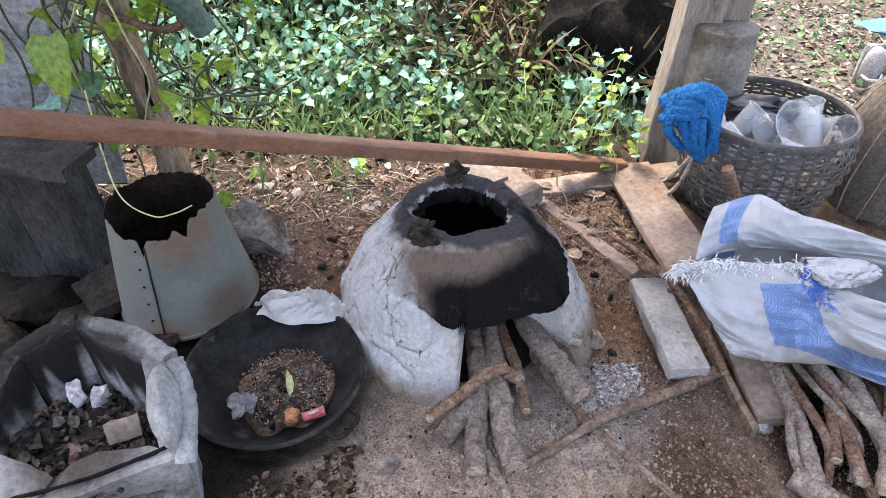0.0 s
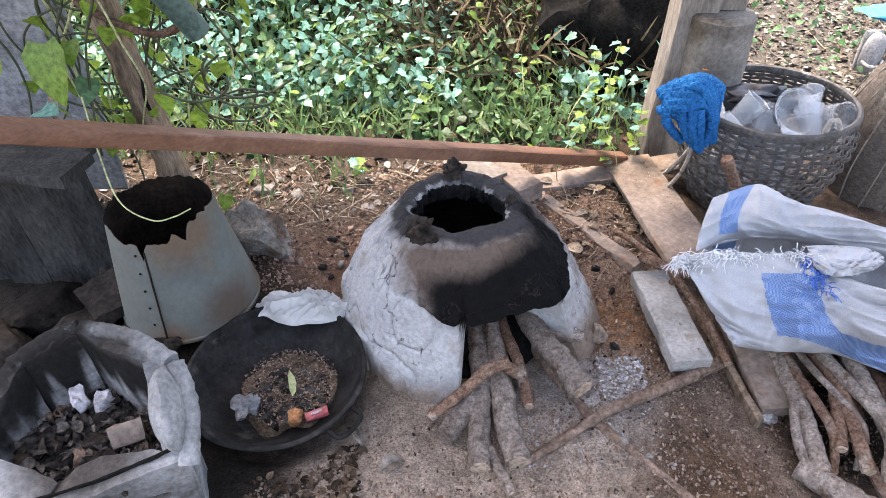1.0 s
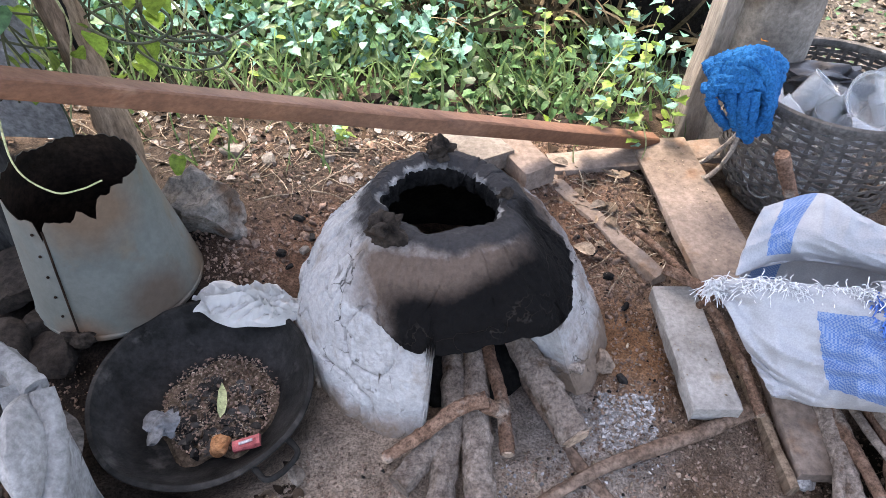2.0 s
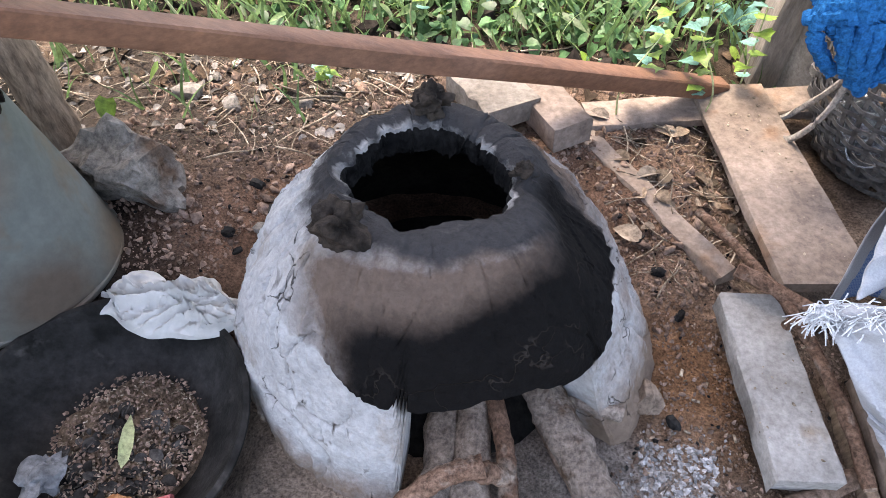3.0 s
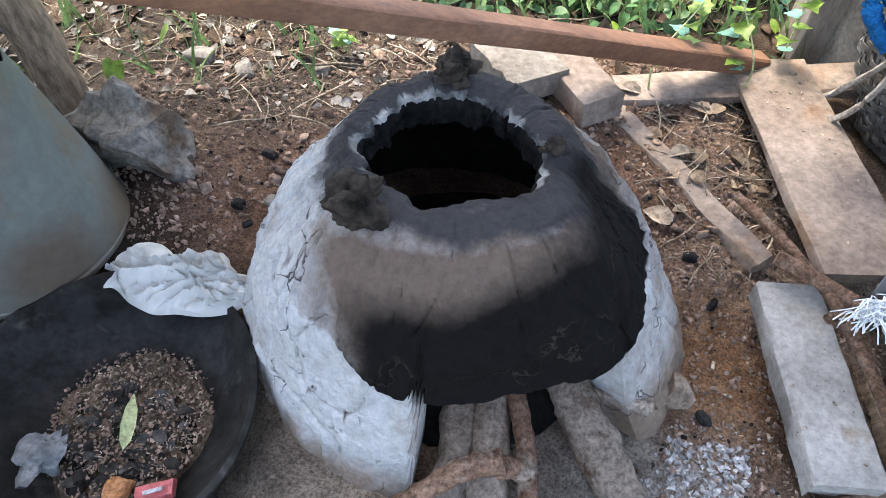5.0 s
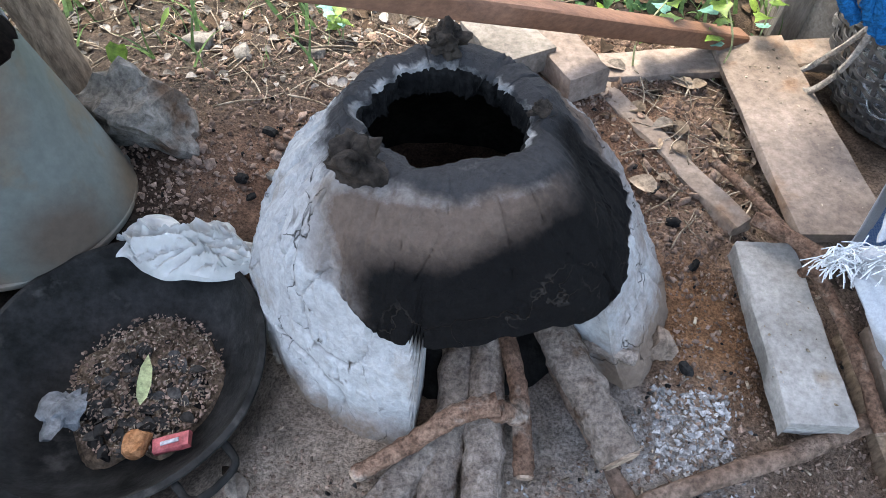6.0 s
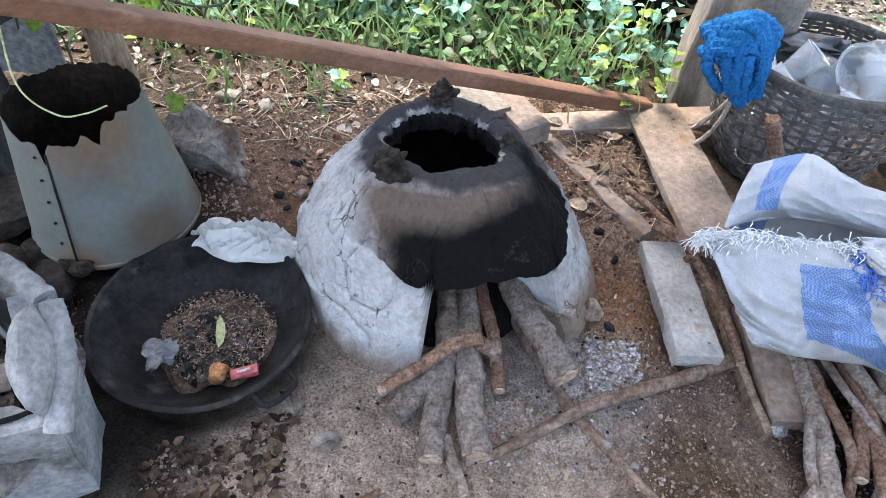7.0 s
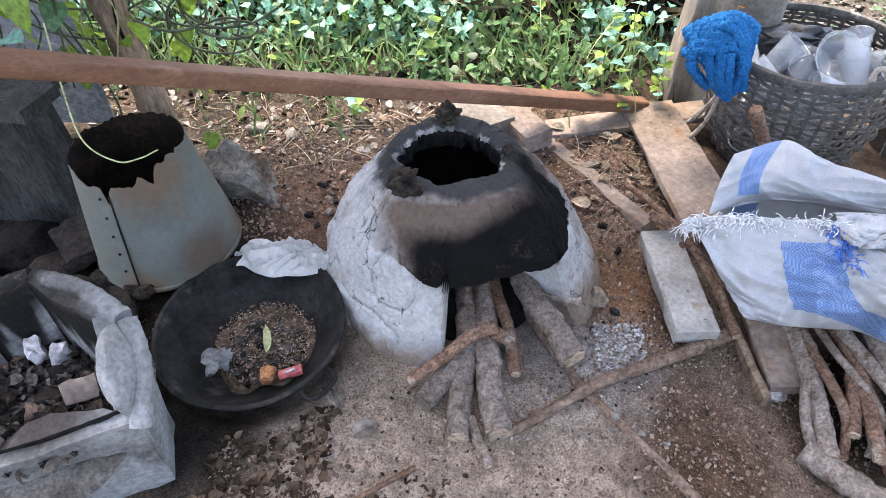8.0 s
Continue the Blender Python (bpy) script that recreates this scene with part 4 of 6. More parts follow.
# ---- broken cement hearth ----
def broken_hearth():
    t = thing("broken_hearth", (-0.7, 0.76, 0.03), "broken grey cement hearth full of ash and charcoal", "hearth")
    rim = [(-0.75, 0.957, 0.43), (-0.532, 0.862, 0.425), (-0.487, 0.716, 0.30), (-0.745, 0.60, 0.285), (-0.94, 0.68, 0.34), (-0.875, 0.885, 0.40)]
    c = Vector((-0.70, 0.77, 0))

    def wall(a, b, h0, h1, th, seed, burnt):
        A, B = Vector(a), Vector(b)
        V, F, soot, pale = [], [], [], []
        nx, nz = 24, 14
        for side in (0, 1):
            for i in range(nx + 1):
                f = i / nx
                top = h0 + (h1 - h0) * f + 0.012 * noise.noise((f * 5 + seed, 0, 0))
                P = A.lerp(B, f)
                for j in range(nz + 1):
                    z = 0.02 + (top - 0.02) * j / nz
                    k = 0.86 + 0.14 * j / nz
                    q = c + (Vector((P.x, P.y, 0)) - c) * k
                    inward = (c - q)
                    inward.z = 0
                    q += inward.normalized() * th * side
                    q.z = z
                    w = 0.007 * noise.noise((q.x * 7, q.y * 7, z * 7 + seed)) + 0.001 * noise.noise((q.x * 40, q.y * 40, z * 40))
                    V.append(q + Vector((w, w, w if j == nz else 0)))
                    h = j / nz + 0.35 * noise.noise((f * 2.5 + seed, h0 * 9, 2)) + 0.15 * noise.noise((f * 9 + seed, j * 0.3, 2))
                    deep = side * burnt
                    soot.append(deep * (smooth(0.55, 0.85, h) * (1 - 0.7 * smooth(0.94, 1.0, j / nz)) + 0.35 * (1 - smooth(0.3, 0.5, h))))
                    pale.append(0.5 * deep * smooth(0.4, 0.55, h) * (1 - smooth(0.65, 0.85, h)))
        m, h = nz + 1, (nx + 1) * (nz + 1)
        for i in range(nx):
            for j in range(nz):
                F.append((i * m + j, (i + 1) * m + j, (i + 1) * m + j + 1, i * m + j + 1))
                F.append((h + i * m + j + 1, h + (i + 1) * m + j + 1, h + (i + 1) * m + j, h + i * m + j))
            F.append((i * m + nz, (i + 1) * m + nz, h + (i + 1) * m + nz, h + i * m + nz))
        for i in (0, nx):
            for j in range(nz):
                F.append((i * m + j, i * m + j + 1, h + i * m + j + 1, h + i * m + j))
        me = part("wall", (V, F), M_CEMENT, t).data
        for name, values in (("soot", soot), ("pale", pale)):
            me.attributes.new(name, "FLOAT", "POINT").data.foreach_set("value", values)

    for i in range(6):
        a, b = rim[i], rim[(i + 1) % 6]
        wall(a, b, a[2], b[2], (0.035, 0.055, 0.08, 0.07, 0.04, 0.035)[i], i * 3.7, (1, 0.6, 0, 0, 0.9, 1)[i])
    for i, (a, b) in enumerate(((5, 0), (0, 1), (1, 2))):
        A, B = Vector(rim[a]), Vector(rim[b])
        mid = A.lerp(B, 0.5) + Vector((0.01 * math.sin(i), 0.008, 0.006))
        part("folded_rim", tube([A + Vector((0.008, -0.012, -0.01)), mid + Vector((0.008, -0.012, -0.008)), B + Vector((0.0, -0.012, -0.01))], 0.018, 0.02, 14, 26, 0.08, i), M_CEMENT, t, "rounded folded rim")
    # swollen piece of the wall that leans inward
    part("bulging_lip", lump((-0.532, 0.79, 0.352), (0.034, 0.09, 0.085), 21, 4, 0.12, 0, 0.3), M_CEMENT, t, "rounded grey lump of the wall")
    V, F = lathe([(0.19, 0.2), (0.15, 0.225), (0.08, 0.24), (0.004, 0.245)], 40, (-0.71, 0.77, 0), 0.1)
    bm_v = [(x, y, z + 0.02 * noise.noise((x * 18, y * 18, 0)) + 0.01 * noise.noise((x * 60, y * 60, 0))) for x, y, z in V]
    part("ash_bed", (bm_v, F), mat("grey ash", (0.05, 0.045, 0.04), (0.17, 0.155, 0.14), 16, 0.95, 0.9, 110, bdist=0.008), t, "bed of grey ash")


broken_hearth()
hr = random.Random(3)
for i in range(95):
    a, r = hr.uniform(0, 6.28), 0.15 * math.sqrt(hr.random())
    s = 0.006 + 0.022 * hr.random() ** 1.6
    single("charcoal", chunk((-0.71 + r * math.cos(a), 0.77 + r * math.sin(a), 0.25 + hr.uniform(0, 0.016)), (s, s * hr.uniform(0.35, 0.9), s * 0.6), i, 8, 0.2, a, 2), hr.choice((M_CHAR, M_CHAR, M_RUBBLE, M_BAKED, M_BAKED, M_SCRAP, M_DUSTY)), "lump of burnt charcoal in the hearth", "charcoal", "charcoal in the hearth")
scatter("ash_scraps", CURL, [place(-0.71 + 0.15 * math.cos(k) * math.sqrt((k * 0.618034) % 1), 0.77 + 0.15 * math.sin(k) * math.sqrt((k * 0.618) % 1), 0.262 + 0.012 * ((k * 0.37) % 1), 0.012 + 0.024 * ((k * 0.77) % 1) ** 2, hr.uniform(-0.9, 0.9), hr.uniform(-0.9, 0.9), hr.uniform(0, 6.28)) for k in range(360)], mat("burnt scraps", (0.015, 0.0135, 0.012), (0.1, 0.088, 0.076), 60, 0.9, 0.5, 90, island=0.85), "burnt scraps and ash flakes in the hearth", "ash")
single("scorched_packet", lump((-0.765, 0.865, 0.285), (0.016, 0.02, 0.026), 31, 3, 0.5, 1, 0.6), M_PAPER, "scorched white and red paper packet", "packet")
single("scorched_packet", lump((-0.715, 0.862, 0.28), (0.013, 0.02, 0.024), 33, 3, 0.5, 1, -0.4), M_PAPER, "scorched white paper packet", "packet")
single("wire", tube([(-0.50, 0.735, 0.315), (-0.58, 0.70, 0.3), (-0.68, 0.655, 0.298), (-0.78, 0.62, 0.30)], 0.004, 0.004, 6, 20, 0.3), M_SOOT_AND_SHADE, "blackened wire along the hearth rim", "wire")
single("tile_shard", board((-0.665, 0.765, 0.285), (-0.605, 0.79, 0.29), 0.045, 0.016, 4, nx=5, twist=50), M_PLANK, "pale tile shard in the ashes", "shard")


# ---- plastic bag ----
def plastic_bag():
    V, F = [], []
    n, m = 90, 60
    for j in range(m + 1):
        for i in range(n + 1):
            u, v = i / n, j / m
            x = -0.5 + 0.27 * u
            y = 1.22 + 0.12 * v - 0.02 * u
            edge = (math.sin(math.pi * u) ** 0.5) * (math.sin(math.pi * v) ** 0.5)
            y = 1.275 + (y - 1.275) * (0.55 + 0.45 * math.sin(math.pi * min(1, u * 1.2)) ** 0.6)
            bend = 0.5 * noise.noise((u * 2.5, v * 2, 6))
            w = 0.05 * max(0, 0.5 - abs(noise.noise((u * 1.6 + 1, v * 4.5 - u * 1.5 + bend * 2, 1)))) + 0.055 * max(0, 0.3 - abs(noise.noise((u * 4.5 + bend * 3, v * 5 - u * 5, 5)))) + 0.05 * max(0, 0.25 - abs(noise.noise((u * 11 + bend * 4, v * 9 - u * 8, 9)))) + 0.012 * noise.noise((u * 22, v * 14, 4))
            V.append((x + 0.03 * noise.noise((u * 3, v * 4, 7)), y + 0.04 * noise.noise((u * 4, v * 2, 3)), 0.145 + edge * (0.012 + w)))
    for j in range(m):
        for i in range(n):
            a = j * (n + 1) + i
            F.append((a, a + 1, a + n + 2, a + n + 1))
    single("plastic_bag", (V, F), M_BAG, "crumpled thin white plastic bag on the soil", "bag")


plastic_bag()


# ---- stones and rubble ----
single("stone", chunk((-0.565, 1.56, 0.175), (0.108, 0.085, 0.083), 2, 12, 0.22, 0.3), M_ROCK, "grey-brown broken lump of concrete on the soil", "stone")
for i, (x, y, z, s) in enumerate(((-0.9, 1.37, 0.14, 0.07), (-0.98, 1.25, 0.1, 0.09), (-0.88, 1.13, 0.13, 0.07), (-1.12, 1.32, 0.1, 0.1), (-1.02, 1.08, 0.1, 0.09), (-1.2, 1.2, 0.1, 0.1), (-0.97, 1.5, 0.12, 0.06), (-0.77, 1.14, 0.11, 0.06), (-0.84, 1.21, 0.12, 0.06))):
    single("rubble_stone", chunk((x, y, z), (s, s * 0.8, s * 0.55), 40 + i, 10, 0.1, i * 1.3), M_RUBBLE, "near-black rubble stone under the bucket", "stone", "dark rubble")
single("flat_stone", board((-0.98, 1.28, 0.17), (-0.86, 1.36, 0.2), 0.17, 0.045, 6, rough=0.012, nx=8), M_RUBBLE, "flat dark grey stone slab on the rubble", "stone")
log("twig", [(-0.17, 0.665, 0.045), (-0.09, 0.715, 0.05), (-0.01, 0.765, 0.048)], 0.005, 0.006, M_REDBARK, "thin red-brown twig on the bare soil", 77, "dry branches")
single("mortar_chunk", chunk((0.845, 1.04, -0.06), (0.026, 0.022, 0.024), 5, 8, 0.06, 0.5), M_ASH, "small white lump of mortar", "mortar")
single("bark_flake", lump((0.415, 1.235, 0.055), (0.03, 0.03, 0.03), 15, 3, 0.4), M_SOILBIT, "brown clay crumb beside the stove", "clay lump")
single("brick", board((0.06, 2.06, 0.14), (0.17, 1.90, 0.14), 0.14, 0.06, 5, rough=0.008, nx=8), M_STUB, "grey cement brick half on the soil", "brick")
single("brick", board((0.205, 2.03, 0.13), (0.305, 1.86, 0.13), 0.1, 0.065, 15, rough=0.005, nx=8), M_PLANK, "dusty reddish brick behind the stove", "brick")

# ---- timber ----
single("beam", board((-0.98, 1.20, 0.772), (0.69, 2.13, 0.085), 0.05, 0.044, 4, rough=0.003, nx=40), M_BEAM, "long red-brown sawn beam lying aslant", "beam")
single("plank", board((0.697, 2.13, 0.075), (0.778, 1.50, 0.075), 0.182, 0.022, 9, rough=0.004, nx=24), M_PLANK, "wide dusty plank on the ground", "plank", "old planks")
single("plank", board((0.345, 1.99, 0.062), (0.96, 2.13, 0.062), 0.1, 0.025, 12, rough=0.005, nx=20), M_PLANK, "dusty plank lying crosswise under another", "plank", "old planks")
single("plank", board((0.335, 1.945, 0.055), (0.60, 1.52, 0.06), 0.05, 0.03, 18, rough=0.006, nx=20), M_PLANK, "half-buried dusty wooden rail", "plank", "old planks")
single("concrete_block", board((0.602, 1.43, 0.112), (0.635, 1.10, 0.095), 0.104, 0.045, 14, rough=0.005, nx=16), M_CONC, "pale dusty concrete block", "block")
single("plank", board((0.85, 1.35, 0.0), (0.862, 1.03, -0.02), 0.09, 0.03, 22, rough=0.004, nx=14), M_PLANK, "short dusty board under the sack", "plank", "old planks")
single("plank", board((0.76, 1.33, 0.0), (0.80, 1.0, -0.02), 0.02, 0.05, 23, rough=0.003, nx=12), M_POST, "thin dark lath on edge", "lath", "old planks")
log("dry_branch", [(0.55, 1.64, 0.1), (0.6, 1.53, 0.12), (0.66, 1.38, 0.13), (0.71, 1.22, 0.1), (0.73, 1.11, 0.07)], 0.009, 0.011, M_REDBARK, "crooked thin dry branch", 31, "dry branches", [([(0.70, 1.38, 0.13), (0.63, 1.425, 0.14), (0.575, 1.455, 0.145)], 0.013, 0.014), ([(0.68, 1.33, 0.13), (0.65, 1.35, 0.14), (0.635, 1.345, 0.14)], 0.008, 0.009)])

wood = ((0.93, 1.26, 0.895, 0.86, 0.026, 0), (1.0, 1.3, 0.985, 0.84, 0.02, 1), (1.08, 1.3, 1.07, 0.85, 0.024, 0), (1.15, 1.3, 1.02, 0.95, 0.028, 1), (1.2, 1.25, 1.13, 0.8, 0.024, 0), (0.97, 1.28, 1.1, 0.82, 0.017, 0), (1.25, 1.3, 1.2, 0.85, 0.03, 0), (1.05, 1.35, 0.95, 0.9, 0.018, 1), (1.3, 1.3, 1.0, 0.8, 0.02, 0))
for i, (x0, y0, x1, y1, r, k) in enumerate(wood):
    z = -0.035 + 0.03 * (i % 3)
    log("firewood", [(x0, y0, z + 0.02), ((x0 + x1) / 2 + 0.02 * math.sin(i * 2), (y0 + y1) / 2, z + 0.025), (x1, y1, z)], r, r * 0.85, (M_BARK, M_REDBARK)[k], ("grey dusty branch in the woodpile", "brown dusty branch in the woodpile")[k], 50 + i, "woodpile")
wr = random.Random(14)
for i in range(11):
    x0, x1 = 0.9 + 0.038 * i, 0.93 + 0.036 * i + wr.uniform(-0.07, 0.09)
    y1, q, k = wr.uniform(0.74, 0.92), wr.uniform(0.009, 0.017), i % 2
    log("firewood", [(x0, 1.24, -0.01), (x0 * 0.6 + x1 * 0.4 + wr.uniform(-0.025, 0.025), 1.1, 0.0 + 0.015 * (i % 3)), (x1 + wr.uniform(-0.03, 0.03), 0.95, -0.01 + 0.012 * (i % 3)), (x1, y1, -0.06)], q, q * 0.8, (M_BARK, M_REDBARK)[k], ("thin grey crooked branch in the woodpile", "thin brown crooked branch in the woodpile")[k], 150 + i, "woodpile")
log("firewood", [(0.85, 0.885, -0.05), (0.95, 0.79, -0.055), (1.05, 0.70, -0.06)], 0.03, 0.03, M_BARK, "half-buried pale log end", 70, "woodpile")


# ---- basket ----
BK = (1.13, 2.03)


def basket():
    t = thing("bamboo_basket", (BK[0], BK[1], -0.04), "large smoke-darkened woven bamboo basket of plastic cups", "basket")

    def rad(f):
        return 0.2 + 0.085 * math.sin(min(1, f * 1.25) * math.pi / 2) - 0.018 * smooth(0.75, 1, f)

    n = 44
    h = 0.375
    for k in range(n):
        a = 2 * math.pi * k / n
        c, s = math.cos(a), math.sin(a)
        V, F = [], []
        w = 0.0055
        for j in range(22):
            f = j / 21
            for q, th in ((-1, 0), (1, 0), (1, 0.003), (-1, 0.003)):
                r = rad(f) - th
                V.append((BK[0] + r * c - q * w * s, BK[1] + r * s + q * w * c, -0.03 + h * f))
        for j in range(21):
            for q in range(4):
                F.append((j * 4 + q, j * 4 + (q + 1) % 4, j * 4 + 4 + (q + 1) % 4, j * 4 + 4 + q))
        part("stake", (V, F), M_BAMBOO, t)
    rows = 17
    for j in range(rows):
        f = 1 - (1 - (j + 0.5) / rows) ** 1.35
        hw = 0.0055 if j > 10 else 0.0045
        V, F = [], []
        m = n * 4
        for i in range(m):
            a = 2 * math.pi * i / m
            wav = 0.005 * math.cos(n / 2 * a + math.pi * (j % 2)) + 0.001
            zz = -0.03 + h * f + 0.002 * noise.noise((math.cos(a) * 3, math.sin(a) * 3, j))
            for dz, th in ((-hw, 0.0), (-hw, 0.003), (hw, 0.003), (hw, 0.0)):
                r = rad(f) + wav + th
                V.append((BK[0] + r * math.cos(a), BK[1] + r * math.sin(a), zz + dz))
        for i in range(m):
            for q in range(4):
                F.append((i * 4 + q, i * 4 + (q + 1) % 4, ((i + 1) % m) * 4 + (q + 1) % 4, ((i + 1) % m) * 4 + q))
        part("weaver", (V, F), M_BAMBOO, t)
    part("rim", lathe([(rad(1) + 0.011 * math.cos(q), 0.345 + 0.014 * math.sin(q)) for q in np.linspace(0, 6.28, 9)[:-1]], 80, (*BK, 0), 0.01, 2, True), M_BAMBOO, t, "thick bound rim")
    part("base", lathe([(0.2, -0.03), (0.1, -0.035), (0.003, -0.035)], 40, (*BK, 0)), M_BAMBOO, t)
    part("rope_loop", tube([(1.19, 1.79, 0.29), (1.185, 1.775, 0.34), (1.2, 1.79, 0.385), (1.235, 1.8, 0.38), (1.245, 1.785, 0.33), (1.24, 1.785, 0.29)], 0.008, 0.008, 8, 26), M_ROPE, t, "knotted rope handle")


basket()


def cup(at, tilt, s=1.0):
    prof = [(0.03, 0.0), (0.034, 0.03), (0.041, 0.08), (0.046, 0.115), (0.049, 0.117), (0.047, 0.119), (0.0445, 0.115), (0.0395, 0.08), (0.0325, 0.03), (0.0285, 0.004)]
    V, F = lathe(prof, 32, (0, 0, 0))
    F.append(tuple(range(31, -1, -1)))
    F.append(tuple(range(9 * 32, 10 * 32)))
    m = Matrix.Translation(at) @ Euler(tilt).to_matrix().to_4x4() @ Matrix.Diagonal((s, s, s, 1))
    single("plastic_cup", ([m @ Vector(v) for v in V], F), M_CUP, "used clear plastic cup in the basket", "cup", "cups in the basket")


def clear_bowl():
    prof = [(0.035, 0.0), (0.06, 0.02), (0.075, 0.06), (0.083, 0.063), (0.082, 0.066), (0.072, 0.062), (0.057, 0.024), (0.033, 0.004)]
    V, F = lathe(prof, 40, (0, 0, 0))
    F.append(tuple(range(39, -1, -1)))
    F.append(tuple(range(7 * 40, 8 * 40)))
    m = Matrix.Translation((1.17, 1.99, 0.3)) @ Euler((0.85, 0.15, 0.1)).to_matrix().to_4x4()
    single("plastic_bowl", ([m @ Vector(v) for v in V], F), M_CUP, "clear plastic bowl lying on cups in the basket", "bowl")


clear_bowl()
for i, (x, y, z, s) in enumerate(((1.3, 2.02, 0.32, 0.06), (1.0, 2.0, 0.3, 0.055), (1.07, 1.95, 0.28, 0.045), (1.24, 1.9, 0.29, 0.05))):
    cup((x, y, z - 0.03), (1.1 - 0.5 * (i % 2), 0.5 - 0.4 * i, 1.3 * i), 1.0)
    cup((x - 0.05, y - 0.04, z - 0.02), (-0.9, 0.3 + 0.3 * i, 0.7 * i), 0.9)
kr = random.Random(9)
for i in range(34):
    a, r = kr.uniform(0, 6.28), 0.2 * math.sqrt(kr.random())
    lay = i % 4
    cup((BK[0] + r * math.cos(a), BK[1] + r * math.sin(a), 0.02 + 0.065 * lay), (kr.uniform(-1.3, 1.3), kr.uniform(-1.3, 1.3), a), kr.uniform(0.85, 1.05))
single("bin_bag", lump((1.12, 2.13, 0.3), (0.14, 0.06, 0.045), 12, 4, 0.5), M_BLACK, "crumpled black plastic bag in the basket", "bag")
log("stick", [(0.868, 1.70, 0.32), (0.9, 1.7, 0.26), (0.94, 1.7, 0.19)], 0.018, 0.017, M_REDBARK, "pale peeled stick leaning on the basket", 81, "dry branches")


def blue_net():
    t = thing("blue_net", (0.8, 1.88, 0.36), "bunched blue net cloth hung over the basket rim", "net")
    nr = random.Random(2)
    for i in range(11):
        u = i / 10
        x, y = 0.70 + 0.17 * u, 1.90 - 0.03 * math.sin(u * 3)
        low = 0.37 - 0.10 * math.sin(0.3 + u * 2.2) + 0.03 * nr.uniform(-1, 1)
        top = 0.44 + 0.05 * math.sin(u * 3)
        pts = [(x + 0.03, y + 0.06, top - 0.02), (x + 0.01, y, top), (x + 0.02 * nr.uniform(-1, 1) + 0.015, y - 0.045, (top + low) / 2), (x + 0.05 * (1 - u) + 0.02, y - 0.03, low)]
        part("fold", tube(pts, 0.02, 0.013, 12, 60, 0.2, i), M_NET, t)
    for i in range(7):
        pts = [(0.69 + 0.01 * i, 1.87, 0.40 + 0.012 * i), (0.74 + 0.01 * i, 1.84, 0.425 + 0.01 * i - 0.02 * (i % 2)), (0.79 + 0.014 * i, 1.85, 0.44 - 0.012 * i), (0.85, 1.88, 0.44 - 0.022 * i)]
        part("fold", tube(pts, 0.014, 0.011, 10, 50, 0.2, i + 20), M_NET, t)


blue_net()
single("rope", tube([(0.83, 1.86, 0.36), (0.82, 1.87, 0.2), (0.8, 1.92, 0.08), (0.78, 2.0, 0.06), (0.83, 2.02, 0.08), (0.85, 1.95, 0.2), (0.86, 1.88, 0.33)], 0.007, 0.007, 7, 40), M_ROPE, "loose grey rope hanging from the post", "rope")
single("orange_rag", lump((0.98, 2.2, 0.4), (0.05, 0.02, 0.018), 7, 3, 0.8), M_ORANGE, "twisted orange rag on the basket rim", "rag")


# ---- woven sack ----
def sheet(ctrl, n, m, wrinkle, seed, u0=0.0, u1=1.0):
    """A draped cloth over rows of guide points; verts, faces and uv."""
    rows = [spline(r, n + 1) for r in ctrl]
    cols = [spline([r[i] for r in rows], m + 1) for i in range(n + 1)]
    V, UV = [], []
    for j in range(m + 1):
        for i in range(n + 1):
            p = cols[i][j].copy()
            a, b = i / n, j / m
            k = noise.noise((a * 2.2, b * 2.2, seed))
            w = wrinkle * (0.7 * noise.noise((a * 5, b * 3, seed + 3)) + 1.1 * (0.25 - abs(noise.noise((a * 7 + 3 * b + k, b * 2.2 - a, seed)))) + 0.7 * (0.2 - abs(noise.noise((a * 4 - 5 * b, b * 9 + k * 2, seed + 5)))) + 0.12 * noise.noise((p.x * 50, p.y * 50, p.z * 50)))
            V.append(p + Vector((-0.3, -0.7, 0.7)) * w)
            UV.append((u0 + (u1 - u0) * i / n, j / m * 0.6))
    F = [(j * (n + 1) + i, j * (n + 1) + i + 1, (j + 1) * (n + 1) + i + 1, (j + 1) * (n + 1) + i) for j in range(m) for i in range(n)]
    return V, F, UV


def cloth_part(name, s, material, parent, label=""):
    ob = part(name, s[:2], material, parent, label)
    uv = ob.data.uv_layers.new(name="uv")
    for loop in ob.data.loops:
        uv.data[loop.index].uv = s[2][loop.vertex_index]
    so = ob.modifiers.new("thickness", "SOLIDIFY")
    so.thickness = 0.003
    return ob


